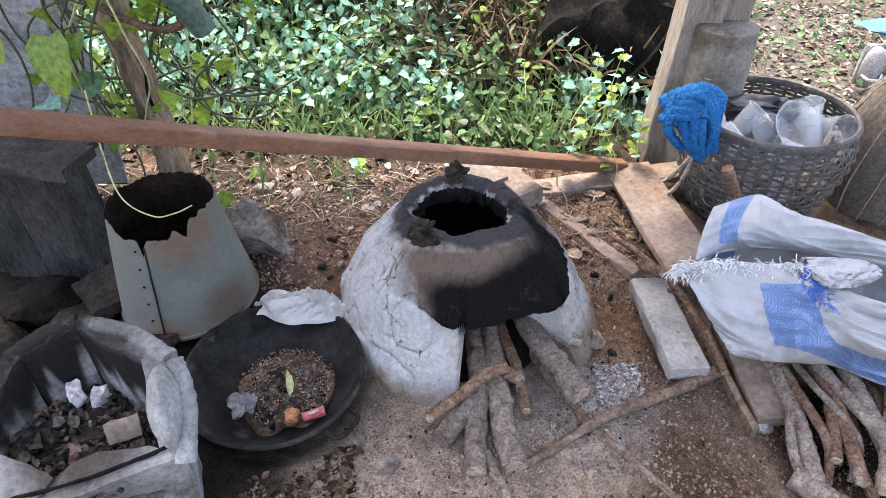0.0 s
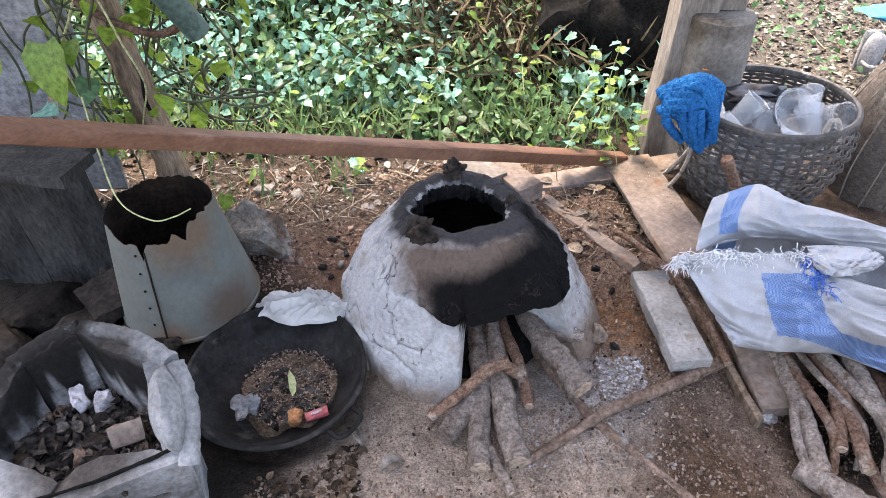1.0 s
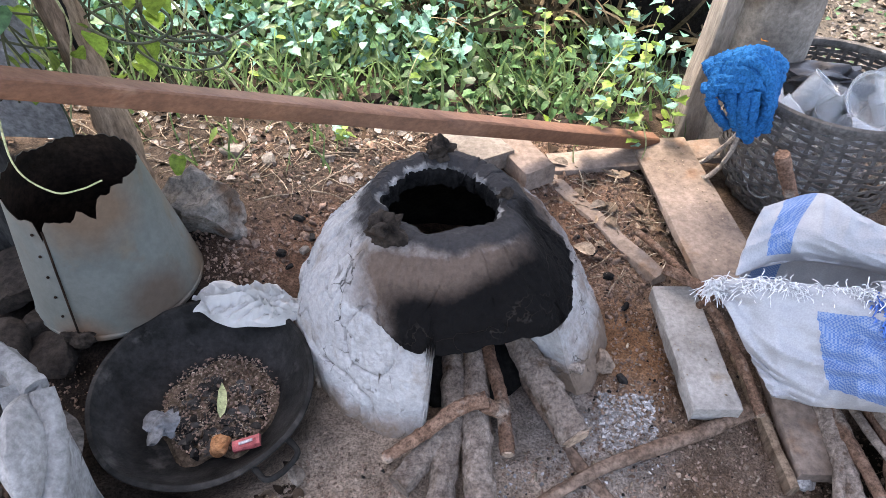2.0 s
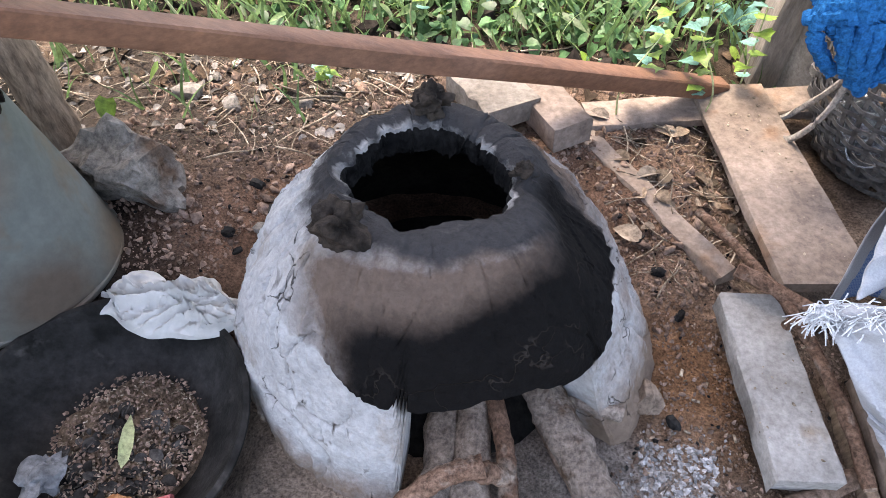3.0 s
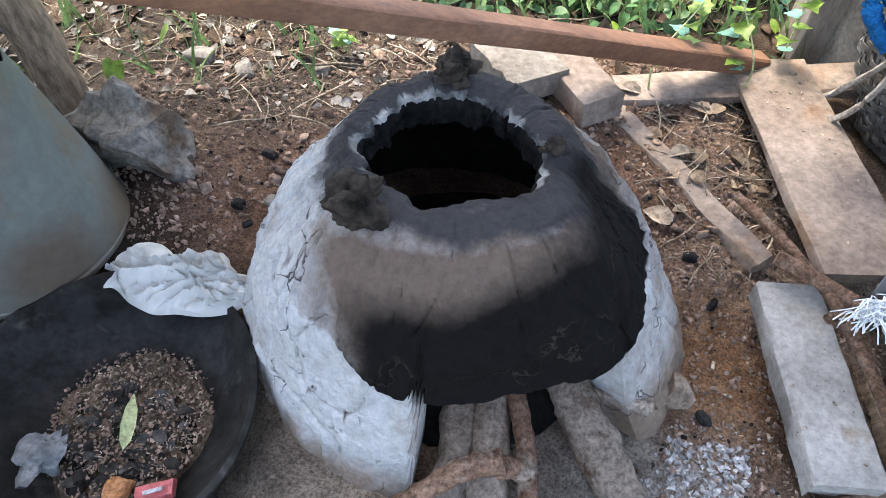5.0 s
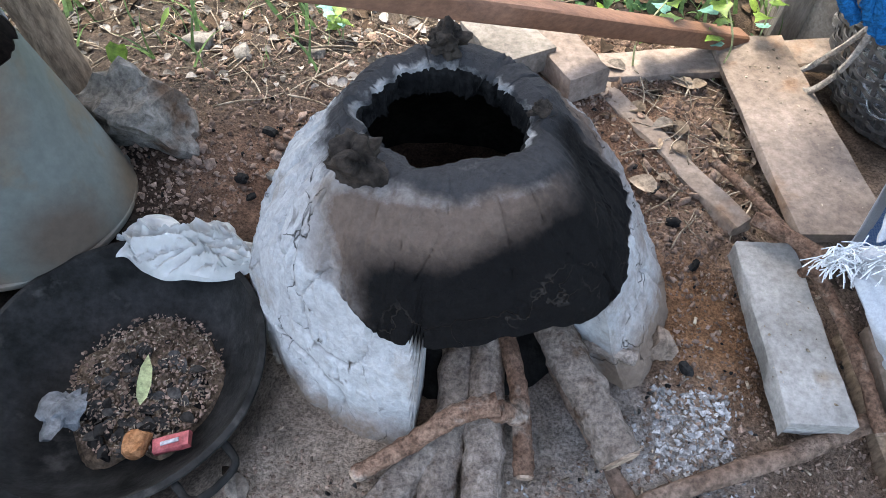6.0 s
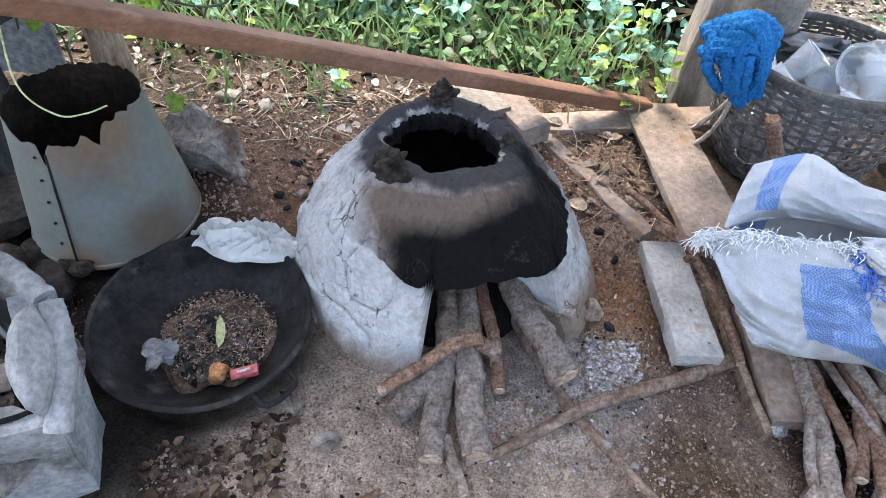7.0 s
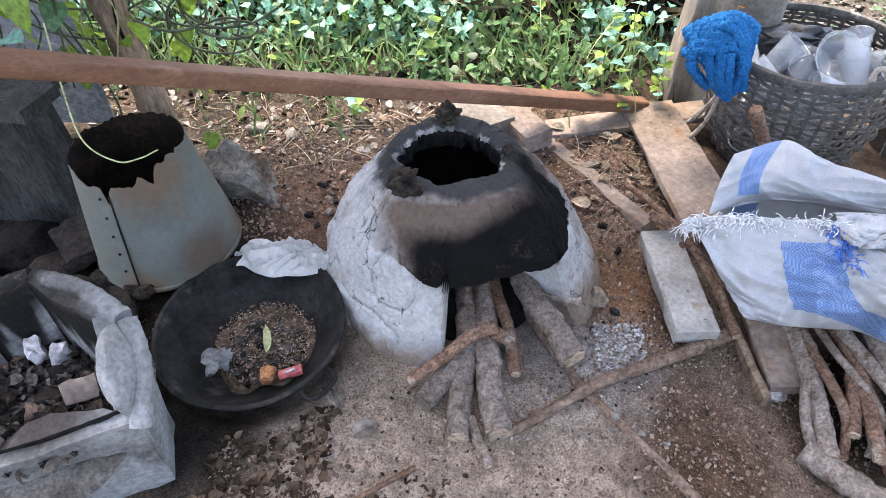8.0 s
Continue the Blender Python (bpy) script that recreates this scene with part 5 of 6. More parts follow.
def woven_sack():
    t = thing("woven_sack", (0.95, 1.15, 0.0), "open white woven plastic sack with blue checked bands", "sack")
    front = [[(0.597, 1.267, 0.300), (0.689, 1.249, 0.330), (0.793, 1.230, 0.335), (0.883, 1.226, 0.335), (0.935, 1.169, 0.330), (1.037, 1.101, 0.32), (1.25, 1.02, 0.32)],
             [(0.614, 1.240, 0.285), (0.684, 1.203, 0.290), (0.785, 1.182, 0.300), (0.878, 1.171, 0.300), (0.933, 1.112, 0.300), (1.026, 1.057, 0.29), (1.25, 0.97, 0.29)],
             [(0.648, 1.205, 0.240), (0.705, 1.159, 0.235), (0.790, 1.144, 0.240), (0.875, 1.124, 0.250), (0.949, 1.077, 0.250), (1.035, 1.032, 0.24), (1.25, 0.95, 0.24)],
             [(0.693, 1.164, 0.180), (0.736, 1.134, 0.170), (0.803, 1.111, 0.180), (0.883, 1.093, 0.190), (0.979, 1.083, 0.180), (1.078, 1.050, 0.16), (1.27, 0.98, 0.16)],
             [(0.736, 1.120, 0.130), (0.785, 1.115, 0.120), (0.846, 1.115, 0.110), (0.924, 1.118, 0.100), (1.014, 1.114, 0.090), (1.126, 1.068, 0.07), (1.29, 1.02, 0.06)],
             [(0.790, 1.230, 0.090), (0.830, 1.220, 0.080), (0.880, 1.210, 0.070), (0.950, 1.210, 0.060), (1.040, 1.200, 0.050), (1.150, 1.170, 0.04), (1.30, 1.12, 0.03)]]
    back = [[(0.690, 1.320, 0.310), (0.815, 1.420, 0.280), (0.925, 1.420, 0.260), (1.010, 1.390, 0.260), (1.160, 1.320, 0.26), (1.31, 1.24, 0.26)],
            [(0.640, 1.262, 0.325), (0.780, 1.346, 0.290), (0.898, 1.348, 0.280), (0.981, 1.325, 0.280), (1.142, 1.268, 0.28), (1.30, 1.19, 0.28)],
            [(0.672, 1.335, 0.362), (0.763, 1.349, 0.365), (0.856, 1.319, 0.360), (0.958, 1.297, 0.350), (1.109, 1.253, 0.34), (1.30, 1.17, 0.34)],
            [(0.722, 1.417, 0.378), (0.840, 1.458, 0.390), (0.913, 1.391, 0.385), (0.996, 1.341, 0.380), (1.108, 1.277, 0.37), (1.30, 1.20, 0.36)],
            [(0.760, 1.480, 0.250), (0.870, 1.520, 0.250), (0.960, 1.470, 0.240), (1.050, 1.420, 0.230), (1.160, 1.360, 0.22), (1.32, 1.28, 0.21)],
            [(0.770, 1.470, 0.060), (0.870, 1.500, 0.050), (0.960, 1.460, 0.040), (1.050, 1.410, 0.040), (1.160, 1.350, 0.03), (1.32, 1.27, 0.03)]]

    def front_band(a, b):
        top = 0.16 + 0.36 * smooth(0.52, 0.66, a) - 0.1 * smooth(0.75, 1.0, a)
        low = 0.62 + 0.16 * smooth(0.4, 0.8, a)
        return 0.645 if a > 0.3 + 0.12 * b and top < b < low else 0.4

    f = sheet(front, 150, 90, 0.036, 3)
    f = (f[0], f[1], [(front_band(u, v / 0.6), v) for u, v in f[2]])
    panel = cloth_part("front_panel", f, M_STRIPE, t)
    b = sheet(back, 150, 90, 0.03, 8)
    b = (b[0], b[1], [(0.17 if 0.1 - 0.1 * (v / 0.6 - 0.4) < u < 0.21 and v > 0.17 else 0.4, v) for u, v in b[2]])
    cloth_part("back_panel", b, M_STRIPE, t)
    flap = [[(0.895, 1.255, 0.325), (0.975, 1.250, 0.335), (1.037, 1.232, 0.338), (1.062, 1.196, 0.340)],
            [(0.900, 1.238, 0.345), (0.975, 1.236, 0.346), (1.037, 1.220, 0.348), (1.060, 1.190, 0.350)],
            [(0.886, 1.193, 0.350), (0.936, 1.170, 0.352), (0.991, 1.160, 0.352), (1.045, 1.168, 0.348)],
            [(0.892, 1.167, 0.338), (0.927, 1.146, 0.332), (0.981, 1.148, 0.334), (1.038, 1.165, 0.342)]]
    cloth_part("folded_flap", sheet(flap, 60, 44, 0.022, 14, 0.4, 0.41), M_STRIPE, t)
    fr = random.Random(4)
    meshes = []
    for k in range(560):
        i = int(fr.random() ** 1.3 * 88)
        p = Vector(f[0][i]) + Vector((0, -0.004, fr.uniform(-0.02, 0.004)))
        d = Vector((fr.uniform(-1, 0.9), fr.uniform(-0.9, 0.1), fr.uniform(-0.8, 0.6))).normalized() * fr.uniform(0.012, 0.045)
        curl = [Vector([fr.uniform(-0.006, 0.006) for _ in range(3)]) for _ in range(3)]
        meshes.append(tube([p, p + d * 0.33 + curl[0], p + d * 0.66 + curl[1], p + d + curl[2] - Vector((0, 0, 0.006))], 0.0012, 0.0009, 4, 8, 0))
    blue = []
    for k in range(150):
        p = Vector(f[0][int(fr.uniform(72, 96)) + 151 * int(fr.uniform(0, 22))]) + Vector((0, -0.006, 0.004))
        d = Vector((fr.uniform(-0.6, 1), fr.uniform(-0.9, 0), fr.uniform(-0.9, 0.4))).normalized() * fr.uniform(0.008, 0.024)
        blue.append(tube([p, p + d * 0.5 + Vector((0, 0, 0.005)), p + d], 0.0015, 0.001, 4, 6, 0))
    part("blue_threads", join(*blue), M_BLUE, panel, "loose frayed blue threads")
    part("frayed_edge", join(*meshes), M_FRAY, panel, "frayed white plastic threads")


woven_sack()


# ---- old bench, leaning sheet, fish trap, shoe ----
def old_bench():
    t = thing("old_bench", (-1.1, 1.4, 0.05), "low bench of dark weathered boards", "bench")
    part("seat_board", board((-1.6, 1.49, 0.555), (-0.90, 1.385, 0.545), 0.13, 0.03, 41, rough=0.006), M_OLD, t)
    part("front_board", board((-1.6, 1.62, 0.53), (-0.91, 1.52, 0.53), 0.12, 0.025, 43, rough=0.006), M_OLD, t)
    for i, x in enumerate((-1.0, -1.13, -1.27, -1.41)):
        part("side_board", board((x, 1.46 - 0.14 * (x + 0.93), 0.05), (x, 1.44 - 0.14 * (x + 0.93), 0.525), 0.125, 0.02, 44 + i, rough=0.006, nx=8), M_OLD, t)


old_bench()
single("roof_sheet", board((-1.5, 1.95, 0.1), (-1.35, 1.75, 1.3), 0.75, 0.012, 47, rough=0.01, nx=20), M_SHEET, "grey weathered sheet leaning on its edge", "sheet")


def fish_trap():
    t = thing("fish_trap", (1.62, 2.05, -0.04), "brown bag of fine netting bulging beside the basket", "net bag")
    prof = [(0.02, 0.52), (0.06, 0.5), (0.13, 0.4), (0.18, 0.25), (0.19, 0.1), (0.16, -0.04)]
    part("mesh", lathe(prof, 48, (1.62, 2.05, 0), 0.15, 3), mat("brown netting", (0.11, 0.09, 0.075), (0.2, 0.17, 0.14), 60, 0.8, 0.8, 220), t)
    for k in range(14):
        a = k / 14 * 6.28
        part("cord", tube([(1.62 + (r + 0.004) * math.cos(a + 0.5 * z), 2.05 + (r + 0.004) * math.sin(a + 0.5 * z), z) for r, z in prof[1:]], 0.0025, 0.0025, 5, 16), M_ROPE, t)


fish_trap()


def clog():
    t = thing("clog", (2.05, 2.95, 0.0), "grey foam clog standing on its heel", "shoe")
    part("shell", lump((2.06, 2.98, 0.09), (0.05, 0.04, 0.105), 3, 3, 0.12), M_SHOE, t)
    part("sole", lump((2.06, 3.02, 0.09), (0.052, 0.014, 0.115), 4, 3, 0.05, 1), M_SHOE, t)
    part("strap", tube([(2.01, 2.96, 0.06), (2.03, 2.92, 0.05), (2.08, 2.92, 0.05), (2.11, 2.96, 0.06)], 0.008, 0.008, 6, 14), M_SHOE, t)


clog()
single("tarpaulin", lump((2.35, 3.2, 0.2), (0.25, 0.15, 0.03), 9, 4, 0.5), M_TARP, "crumpled bright blue tarpaulin", "tarpaulin")
single("roof_tile", board((1.28, 1.62, 0.0), (1.42, 1.7, 0.0), 0.18, 0.02, 55, rough=0.006, nx=6), M_CONC, "flat grey tile piece on the ground", "tile")
single("plastic_sleeve", join(lathe([(0.032, 0.0), (0.036, 0.2), (0.034, 0.2), (0.03, 0.0)], 20, (0, 0, 0))), M_PIPE, "dull green plastic sleeve hanging among the vines", "sleeve").matrix_world = Matrix.Translation((-0.6, 1.62, 0.78)) @ Euler((0.35, -0.35, 0)).to_matrix().to_4x4()

# ---- vines on the wooden post ----
vr = random.Random(12)
for i in range(26):
    a = vr.uniform(0, 6.28)
    x, y = -0.85 + vr.uniform(-0.28, 0.2), 1.7 + vr.uniform(-0.06, 0.1)
    pts = [(x, y, 1.2)]
    z = 1.2
    while z > vr.choice((0.15, 0.5, 0.55)):
        z -= vr.uniform(0.1, 0.2)
        x += vr.uniform(-0.1, 0.1)
        y += vr.uniform(-0.04, 0.05)
        pts.append((x, y, z))
    single("vine", tube(pts, vr.uniform(0.003, 0.0055), 0.0025, 6, 40), vr.choice((M_VINE, M_VINE, M_TENDRIL)), "thin bare vine hanging by the post", "vine", "vines")
for i in range(9):
    cx, cz, r = -0.85 + vr.uniform(-0.2, 0.28), vr.uniform(0.62, 0.95), vr.uniform(0.04, 0.12)
    pts = [(cx + r * (1 + 0.1 * k) * math.cos(k * 0.8 + i), 1.66 + 0.012 * k, cz + r * 0.8 * math.sin(k * 0.8 + i) - 0.02 * k) for k in range(9)]
    single("vine", tube(pts, 0.0035, 0.003, 6, 50), M_VINE, "dark curled vine looped round the post", "vine", "vines")
scatter("vine_leaves", HEART, [place(vr.uniform(-1.25, -0.55), vr.uniform(1.6, 1.95), vr.uniform(0.42, 1.1), vr.uniform(0.03, 0.07), -0.9 + vr.uniform(-0.5, 0.5), vr.uniform(-0.5, 0.5), vr.uniform(-0.8, 0.8)) for _ in range(110)], M_YELLOW, "small light green leaves on the vines", "vine leaves")
single("vine", tube([(-0.62, 1.68, 0.82), (-0.71, 1.67, 0.76), (-0.83, 1.66, 0.8), (-0.95, 1.7, 0.86)], 0.011, 0.009, 8, 20), M_REDBARK, "thick red-brown woody vine stem", "vine", "vines")
for i, (x, y, z, s, m, e) in enumerate(((-1.0, 1.62, 0.76, 0.16, M_YELLOW, (-1.1, 0.2, 2.9)), (-1.03, 1.63, 0.62, 0.08, M_LITTER, (-0.9, 0.3, 2.5)), (-0.93, 1.63, 0.66, 0.07, M_LEAF, (-0.8, -0.4, 3.6)), (-1.15, 1.64, 0.75, 0.07, M_YELLOW, (-1.2, 0.1, 2.8)), (-1.08, 1.62, 0.58, 0.09, M_CREEP, (0.3, 0.3, 4.1)), (-0.96, 1.66, 0.75, 0.07, M_YELLOW, (-0.6, 0.1, 3.3)), (-0.7, 1.75, 0.2, 0.06, M_YELLOW, (-0.9, 0, 3)), (-0.62, 1.85, 0.22, 0.05, M_YELLOW, (-0.7, 0, 2))) ):
    m4 = Matrix.Translation((x, y, z)) @ Euler(e).to_matrix().to_4x4() @ Matrix.Diagonal((s, s, s, 1))
    single("vine_leaf", ([m4 @ Vector(v) for v in HEART[0]], HEART[1]), m, "broad leaf on the vine by the post", "leaf", "vine leaves")

# ---- ground litter ----
lr = random.Random(21)
BUSY = ((STOVE[0], STOVE[1], 0.4), (WOK[0], WOK[1], 0.24), (BK[0], BK[1], 0.28), (-0.7, 1.32, 0.19), (-0.7, 0.77, 0.26))


def free(x, y):
    return all((x - a) ** 2 + (y - b) ** 2 > r * r for a, b, r in BUSY)


def strew(n, box, s0, s1, lift=0.0, tilt=0.4, power=2.0, sz=1.0):
    out = []
    while len(out) < n:
        x, y = lr.uniform(box[0], box[1]), lr.uniform(box[2], box[3])
        if free(x, y):
            s = s0 + (s1 - s0) * lr.random() ** power
            out.append(place(x, y, gn(x, y) + lift * s, s, lr.uniform(-tilt, tilt), lr.uniform(-tilt, tilt), lr.uniform(0, 6.28), sz))
    return out


scatter("soil_crumbs", CLOD, strew(11000, (-0.75, 0.75, 1.35, 2.15), 0.0012, 0.008, 0.15, 3, 3.6), M_CLOD, "loose red-brown soil crumbs", "soil")
scatter("soil_crumbs", CRUMB, strew(420, (-0.75, 0.6, 1.45, 2.15), 0.006, 0.017, 0.1, 3, 3.0), M_CLOD, "red-brown soil clods", "soil")
scatter("soil_crumbs", CLOD, strew(9500, (-0.9, 1.2, 0.5, 1.5), 0.001, 0.005, 0.2, 3), M_CLOD, "fine soil crumbs and dust", "soil")
scatter("ash_flakes", CLOD, strew(700, (0.12, 0.55, 0.82, 1.2), 0.001, 0.005, 0.1, 0.6, 3, 0.5), M_ASH, "white ash flakes before the stove", "ash")
scatter("ash_flakes", CLOD, strew(900, (0.40, 0.52, 1.02, 1.16), 0.001, 0.0075, 0.1, 0.6, 2.5, 0.5), M_ASH, "heap of white ash flakes", "ash")
scatter("charcoal_crumbs", CLOD, strew(420, (-0.5, 0.9, 0.6, 1.75), 0.001, 0.006, 0.2, 3), M_CHAR, "black charcoal crumbs", "charcoal")
scatter("soil_crumbs", CLOD, strew(2600, (-0.5, 1.0, 0.5, 1.2), 0.0018, 0.007, 0.1, 3, 2.6, 0.7), M_SOILBIT, "small lumps of trodden soil", "soil")
scatter("wood_chips", CHIP, strew(300, (-0.3, 1.2, 0.55, 2.0), 0.002, 0.01, 0.1, 0.3), M_TWIG, "small wood chips and straw bits", "wood chips")
scatter("twigs", TWIG, strew(150, (-0.3, 1.2, 0.55, 2.0), 0.01, 0.035, 0.05, 0.2), M_TWIG, "small twigs on the soil", "twigs")
scatter("twigs", TWIG, strew(330, (-1.6, 1.2, 1.95, 2.9), 0.02, 0.12, 0.08, 0.3), M_TWIG, "dry twigs under the plants", "twigs")
scatter("twigs", TWIG, strew(120, (0.42, 0.68, 1.5, 2.0), 0.02, 0.07, 0.1, 0.4), M_TWIG, "dry twigs between the planks", "twigs")
scatter("dead_leaves", CURL, strew(34, (0.42, 0.68, 1.55, 1.95), 0.03, 0.06, 0.2, 0.5), M_LITTER, "dead leaves between the planks", "dead leaves")
scatter("dead_leaves", CURL, strew(1100, (-1.7, 1.3, 2.0, 3.1), 0.02, 0.06, 0.15, 0.6), M_ROT, "brown leaf litter under the plants", "dead leaves")
scatter("dead_leaves", CURL, strew(380, (-0.62, -0.2, 0.66, 0.98), 0.01, 0.035, 0.1, 0.5), M_ROT, "dark dead leaves by the wok", "dead leaves")
scatter("dead_leaves", CURL, strew(6000, (1.0, 4.5, 2.3, 6.0), 0.015, 0.05, 0.15, 0.6), M_BROWN, "leaf litter behind the post", "dead leaves")
scatter("dead_leaves", CURL, strew(4200, (1.0, 2.6, 2.35, 4.2), 0.014, 0.045, 0.15, 0.6), M_PALE, "bleached leaf litter behind the post", "dead leaves")
scatter("twigs", TWIG, strew(700, (1.05, 3.5, 2.4, 5.0), 0.02, 0.12, 0.08, 0.3), M_TWIG, "dry twigs behind the post", "twigs")
scatter("dark_stones", CLOD, strew(130, (-1.4, 0.6, 2.2, 2.7), 0.01, 0.04, 0.1, 3), M_RUBBLE, "dark stones at the edge of the plants", "stones")

scatter("dead_leaves", CURL, strew(520, (-1.3, 0.0, 1.8, 2.35), 0.012, 0.04, 0.15, 0.6), M_PALE, "dead leaves behind the bucket", "dead leaves")
scatter("twigs", TWIG, strew(260, (-1.2, 0.0, 1.7, 2.2), 0.02, 0.09, 0.1, 0.3), M_TWIG, "dry stems behind the bucket", "twigs")
scatter("twigs", TWIG, strew(260, (-0.5, 1.0, 0.5, 1.2), 0.006, 0.02, 0.05, 0.2), M_TWIG, "straw bits on the soil", "twigs")
# black lump added to paint the shaded hollow; no stump stands here
single("dark_hollow", lump((0.83, 2.98, 0.18), (0.33, 0.18, 0.34), 17, 4, 0.5), M_SOOT_AND_SHADE, "black lump standing in for the dark hollow in the bank", "stump")

pr = random.Random(8)
scatter("plank_crumbs", CLOD, [place(0.752 + 0.075 * (2.1 - y) / 0.6 - 0.037 + pr.uniform(-0.07, 0.07), y, 0.0755, 0.001 + 0.003 * pr.random() ** 3, 0, 0, pr.uniform(0, 6)) for y in (pr.uniform(1.52, 2.1) for _ in range(120))], M_TWIG, "soil crumbs on the wide plank", "soil")
scatter("block_crumbs", CLOD, [place(0.612 + pr.uniform(-0.045, 0.045), pr.uniform(1.13, 1.42), 0.105, 0.001 + 0.003 * pr.random() ** 3, 0, 0, pr.uniform(0, 6)) for _ in range(40)], M_TWIG, "soil crumbs on the concrete block", "soil")
for i, (x, y, q) in enumerate(((0.47, 1.52, 0.016), (0.44, 1.6, 0.013), (0.46, 1.2, 0.015), (0.4, 1.66, 0.01), (0.5, 1.42, 0.012), (-0.3, 1.55, 0.014), (-0.36, 1.47, 0.016), (-0.33, 1.43, 0.01), (-0.26, 1.5, 0.011), (-0.35, 1.62, 0.018))):
    single("charcoal", lump((x, y, g(x, y) + 0.006), (q, q * 0.6, q * 0.5), 90 + i, 2, 0.4, 1, i), M_CHAR, "lump of charcoal on the soil", "charcoal", "charcoal on the soil")
for i, (x, y, q) in enumerate(((-0.34, 1.95, 0.024), (-0.31, 1.5, 0.014), (-0.52, 1.93, 0.03), (-0.65, 1.98, 0.035), (0.6, 0.8, 0.008), (0.42, 0.9, 0.012), (0.47, 0.86, 0.01))):
    single("pebble", lump((x, y, g(x, y) + q * 0.3), (q, q * 0.7, q * 0.6), 120 + i, 2, 0.3, 1, i), M_ROCK, "small grey pebble on the soil", "pebble", "pebbles")
for i, (x, y, q, e) in enumerate(((-0.8, 2.62, 0.13, (0.2, 0.2, 0.5)), (-0.15, 0.83, 0.06, (0.1, 0.2, -0.9)), (-0.2, 0.9, 0.05, (0.2, 0.3, 0.4)), (0.4, 1.98, 0.06, (0.2, 0, 1.2)), (0.5, 1.8, 0.06, (0.3, 0.2, 2.0)))):
    m4 = Matrix.Translation((x, y, gn(x, y) + 0.015)) @ Euler(e).to_matrix().to_4x4() @ Matrix.Diagonal((q, q, q, 1))
    single("dead_leaf", ([m4 @ Vector(v) for v in CURL[0]], CURL[1]), M_BROWN, "curled brown dead leaf on the ground", "leaf", "large dead leaves")

# ---- undergrowth ----
def grow(n, box, s0, s1, h, lean=0.7, keep=None):
    out = []
    while len(out) < n:
        x, y = lr.uniform(box[0], box[1]), lr.uniform(box[2], box[3])
        if keep and not keep(x, y):
            continue
        thick = h * smooth(2.15, 2.9, y) * (0.5 + 0.9 * abs(noise.noise((x * 1.7, y * 1.7, 4)))) + 0.015
        out.append(place(x, y, g(x, y) + lr.random() * thick, lr.uniform(s0, s1), -lr.uniform(-0.45, lean + 0.4), lr.uniform(-0.8, 0.8), math.pi + lr.uniform(-2.0, 2.0)))
    return out


def patch(x, y):
    return noise.noise((x * 1.4 + 3, y * 1.4, 0)) + 0.5 * noise.noise((x * 4, y * 4, 2)) + 0.35 * smooth(2.3, 3.0, y) - 0.5 * smooth(0.6, 1.0, x) * (1 - smooth(2.9, 3.4, y)) - 0.6 * smooth(-0.1, 0.4, x) * smooth(2.5, 2.9, y) > lr.uniform(-0.35, 0.45)


scatter("undergrowth", HEART, grow(6500, (-2.6, 1.0, 2.25, 5.0), 0.018, 0.05, 0.34, keep=patch), M_LEAF, "dense green creeping undergrowth", "undergrowth")
scatter("undergrowth", OVAL, grow(6000, (-2.6, 1.0, 2.3, 5.0), 0.018, 0.05, 0.38, keep=patch), M_LEAF, "small-leaved green weeds", "undergrowth")
scatter("undergrowth", LOBED, grow(2000, (-1.6, 0.05, 2.55, 3.9), 0.025, 0.055, 0.45), M_CREEP, "blue-green lobed creeper leaves", "undergrowth")
scatter("undergrowth", HEART, grow(1700, (-1.8, 0.1, 2.5, 4.2), 0.022, 0.045, 0.45), M_CREEP, "blue-green heart-shaped creeper leaves", "undergrowth")
scatter("undergrowth", LANCE, grow(3600, (-2.0, 1.0, 2.3, 4.6), 0.04, 0.11, 0.32, keep=patch), M_GRASS, "narrow grass-like leaves", "undergrowth")
scatter("undergrowth", HEART, grow(110, (0.5, 1.0, 2.5, 2.85), 0.03, 0.06, 0.5), M_CREEP, "trailing leaves before the dark hollow", "undergrowth")
scatter("undergrowth", HEART, grow(1500, (1.1, 4.0, 2.8, 6.0), 0.02, 0.05, 0.14), M_LEAF, "low weeds behind the post", "undergrowth")
scatter("undergrowth", OVAL, grow(160, (-1.6, 0.9, 2.15, 3.4), 0.025, 0.06, 0.35), M_YELLOW, "young yellow-green leaves", "undergrowth")
scatter("grass", BLADE, [place(x, y, g(x, y), lr.uniform(0.08, 0.26), lr.uniform(-0.5, 0.5), lr.uniform(-0.5, 0.5), lr.uniform(0, 6.28)) for x, y in ((lr.uniform(-2.2, 1.0), lr.uniform(2.25, 4.2)) for _ in range(2800))], M_GRASS, "tufts of thin grass", "grass")
scatter("dry_stalks", BLADE, [place(x, y, g(x, y) + 0.1, lr.uniform(0.15, 0.45), lr.uniform(-1.3, 1.3), lr.uniform(-1.3, 1.3), lr.uniform(0, 6.28)) for x, y in ((lr.uniform(-0.2, 1.1), lr.uniform(2.7, 4.0)) for _ in range(1300))], M_STRAW, "tangle of dry brown stalks", "dry stalks")
scatter("green_stalks", BLADE, [place(x, y, g(x, y), lr.uniform(0.1, 0.26), lr.uniform(-0.5, 0.5), lr.uniform(-0.5, 0.5), lr.uniform(0, 6.28)) for x, y in ((lr.uniform(-1.1, -0.3), lr.uniform(1.85, 2.5)) for _ in range(90))], M_GRASS, "tall thin stalks by the post", "stalks")


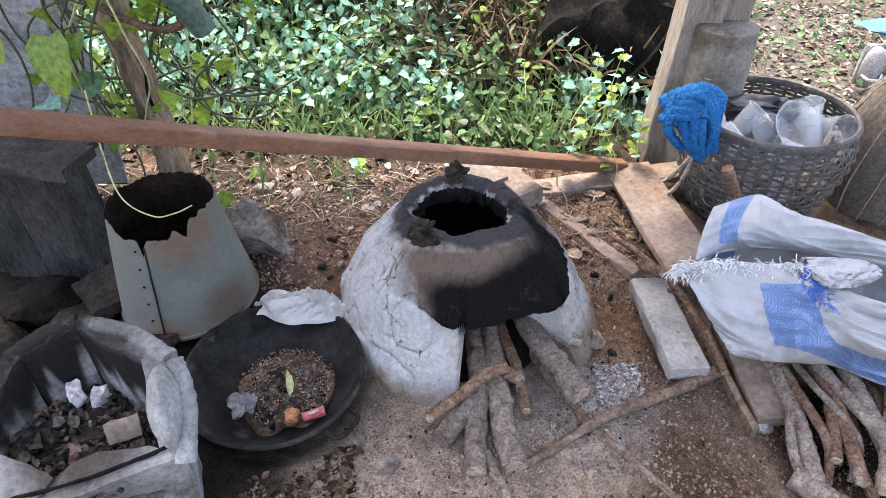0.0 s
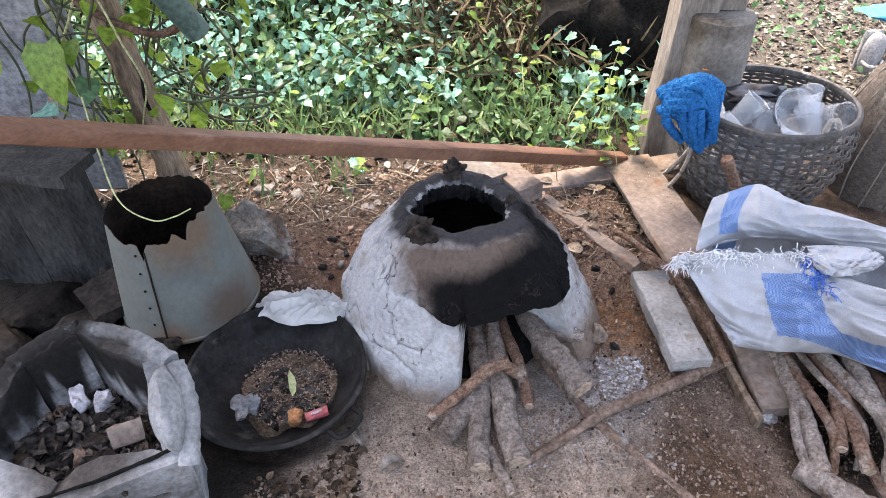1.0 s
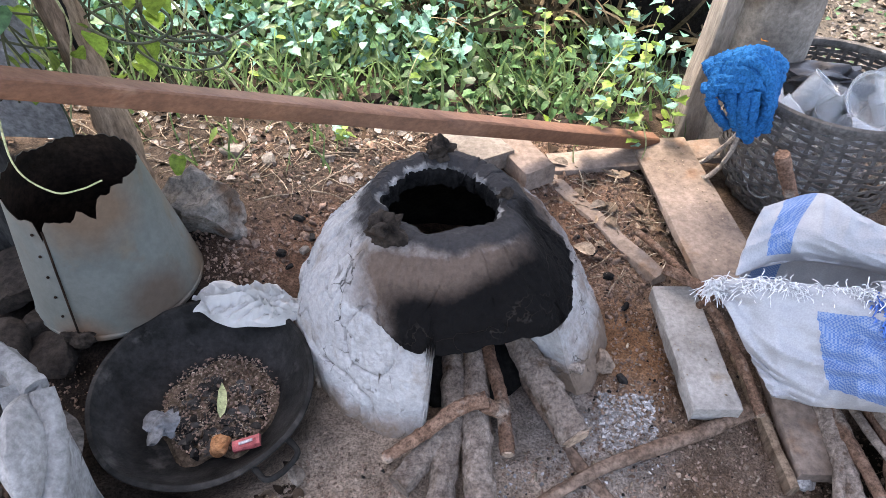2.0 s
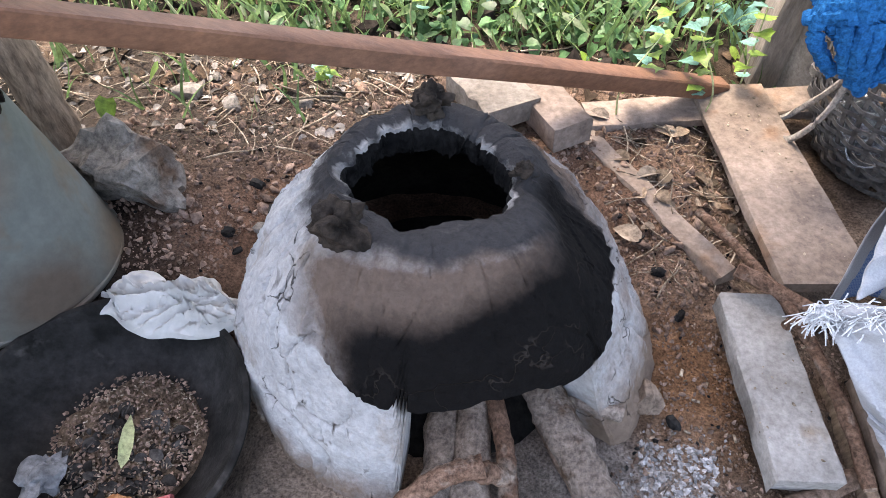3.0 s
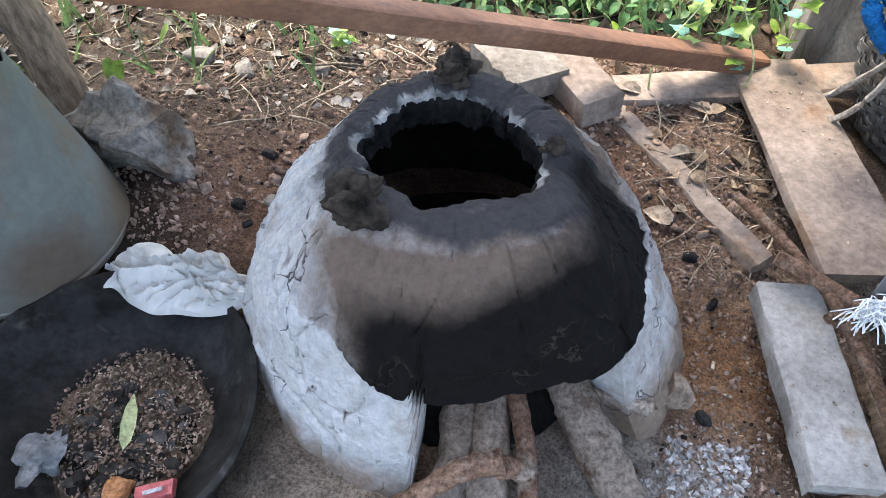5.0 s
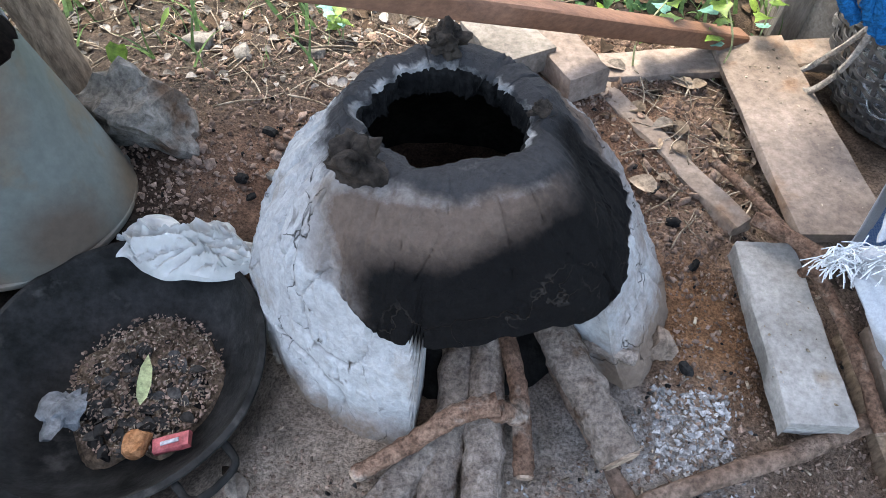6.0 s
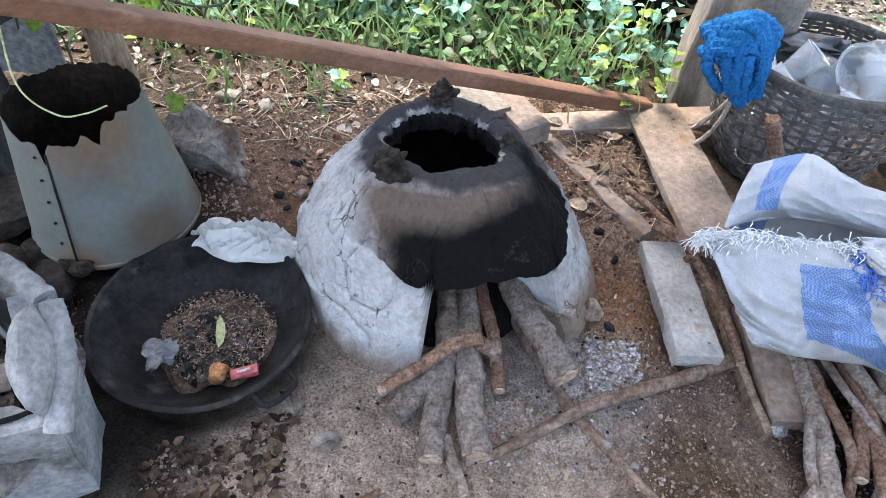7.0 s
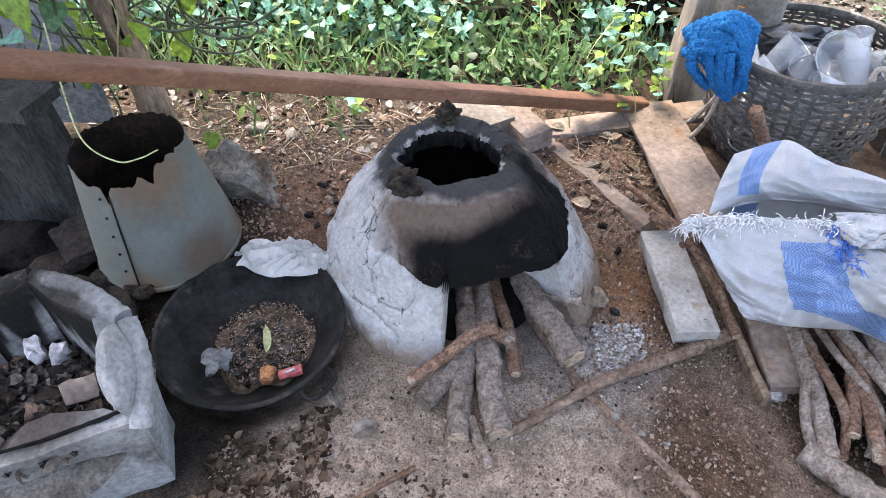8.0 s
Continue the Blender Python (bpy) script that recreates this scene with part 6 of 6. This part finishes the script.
def sapling(x, y, h, seed):
    r = random.Random(seed)
    t = thing("sapling", (x, y, g(x, y)), "young light green climbing seedling by the beam", "sapling", "saplings")
    top = (x + r.uniform(-0.06, 0.1), y + r.uniform(-0.05, 0.1), g(x, y) + h)
    stem = part("stem", tube([(x, y, g(x, y)), (x + r.uniform(-0.02, 0.02), y, g(x, y) + h * 0.5), top], 0.003, 0.0015, 5, 12), M_TENDRIL, t)
    for k in range(7):
        f = 0.35 + 0.65 * k / 6
        m4 = place(x + (top[0] - x) * f, y + (top[1] - y) * f, g(x, y) + h * f, r.uniform(0.035, 0.06), r.uniform(-0.1, 0.5), r.uniform(-0.3, 0.3), k * 2.4)
        part("leaf", ([m4 @ Vector(v) for v in LOBED[0]], LOBED[1]), M_YELLOW if k % 3 else M_CREEP, stem)


for i, (x, y, h) in enumerate(((0.42, 2.0, 0.2), (0.62, 2.02, 0.22), (0.52, 2.3, 0.25), (0.68, 2.35, 0.28), (0.74, 2.15, 0.3), (0.6, 2.5, 0.3), (-0.12, 2.3, 0.25), (-0.3, 2.05, 0.1), (0.36, 2.5, 0.25), (0.72, 2.55, 0.35))):
    sapling(x, y, h, i)

# ---- trodden litter in the foreground ----
scatter("charcoal_crumbs", CLOD, strew(350, (-0.6, 1.1, 0.45, 1.9), 0.001, 0.007, 0.2, 3, 3.5), M_CHAR, "scattered black charcoal crumbs", "charcoal")
scatter("dead_leaves", CURL, strew(90, (-0.6, 0.1, 0.5, 0.85), 0.012, 0.035, 0.1, 0.5), M_ROT, "dark rotting leaves on trodden soil", "dead leaves")
scatter("wood_chips", CHIP, strew(420, (-0.6, 1.1, 0.45, 1.3), 0.0015, 0.008, 0.1, 0.3), M_TWIG, "pale wood chips on trodden soil", "wood chips")
scatter("soil_crumbs", CLOD, strew(2600, (0.3, 1.1, 0.6, 1.6), 0.001, 0.007, 0.2, 3, 3.0), M_CLOD, "loose brown crumbs beside the firewood", "soil")
scatter("dead_leaves", CURL, strew(150, (-0.6, 0.9, 1.6, 2.2), 0.012, 0.03, 0.15, 0.5), M_ROT, "dark leaf scraps behind the stove", "dead leaves")
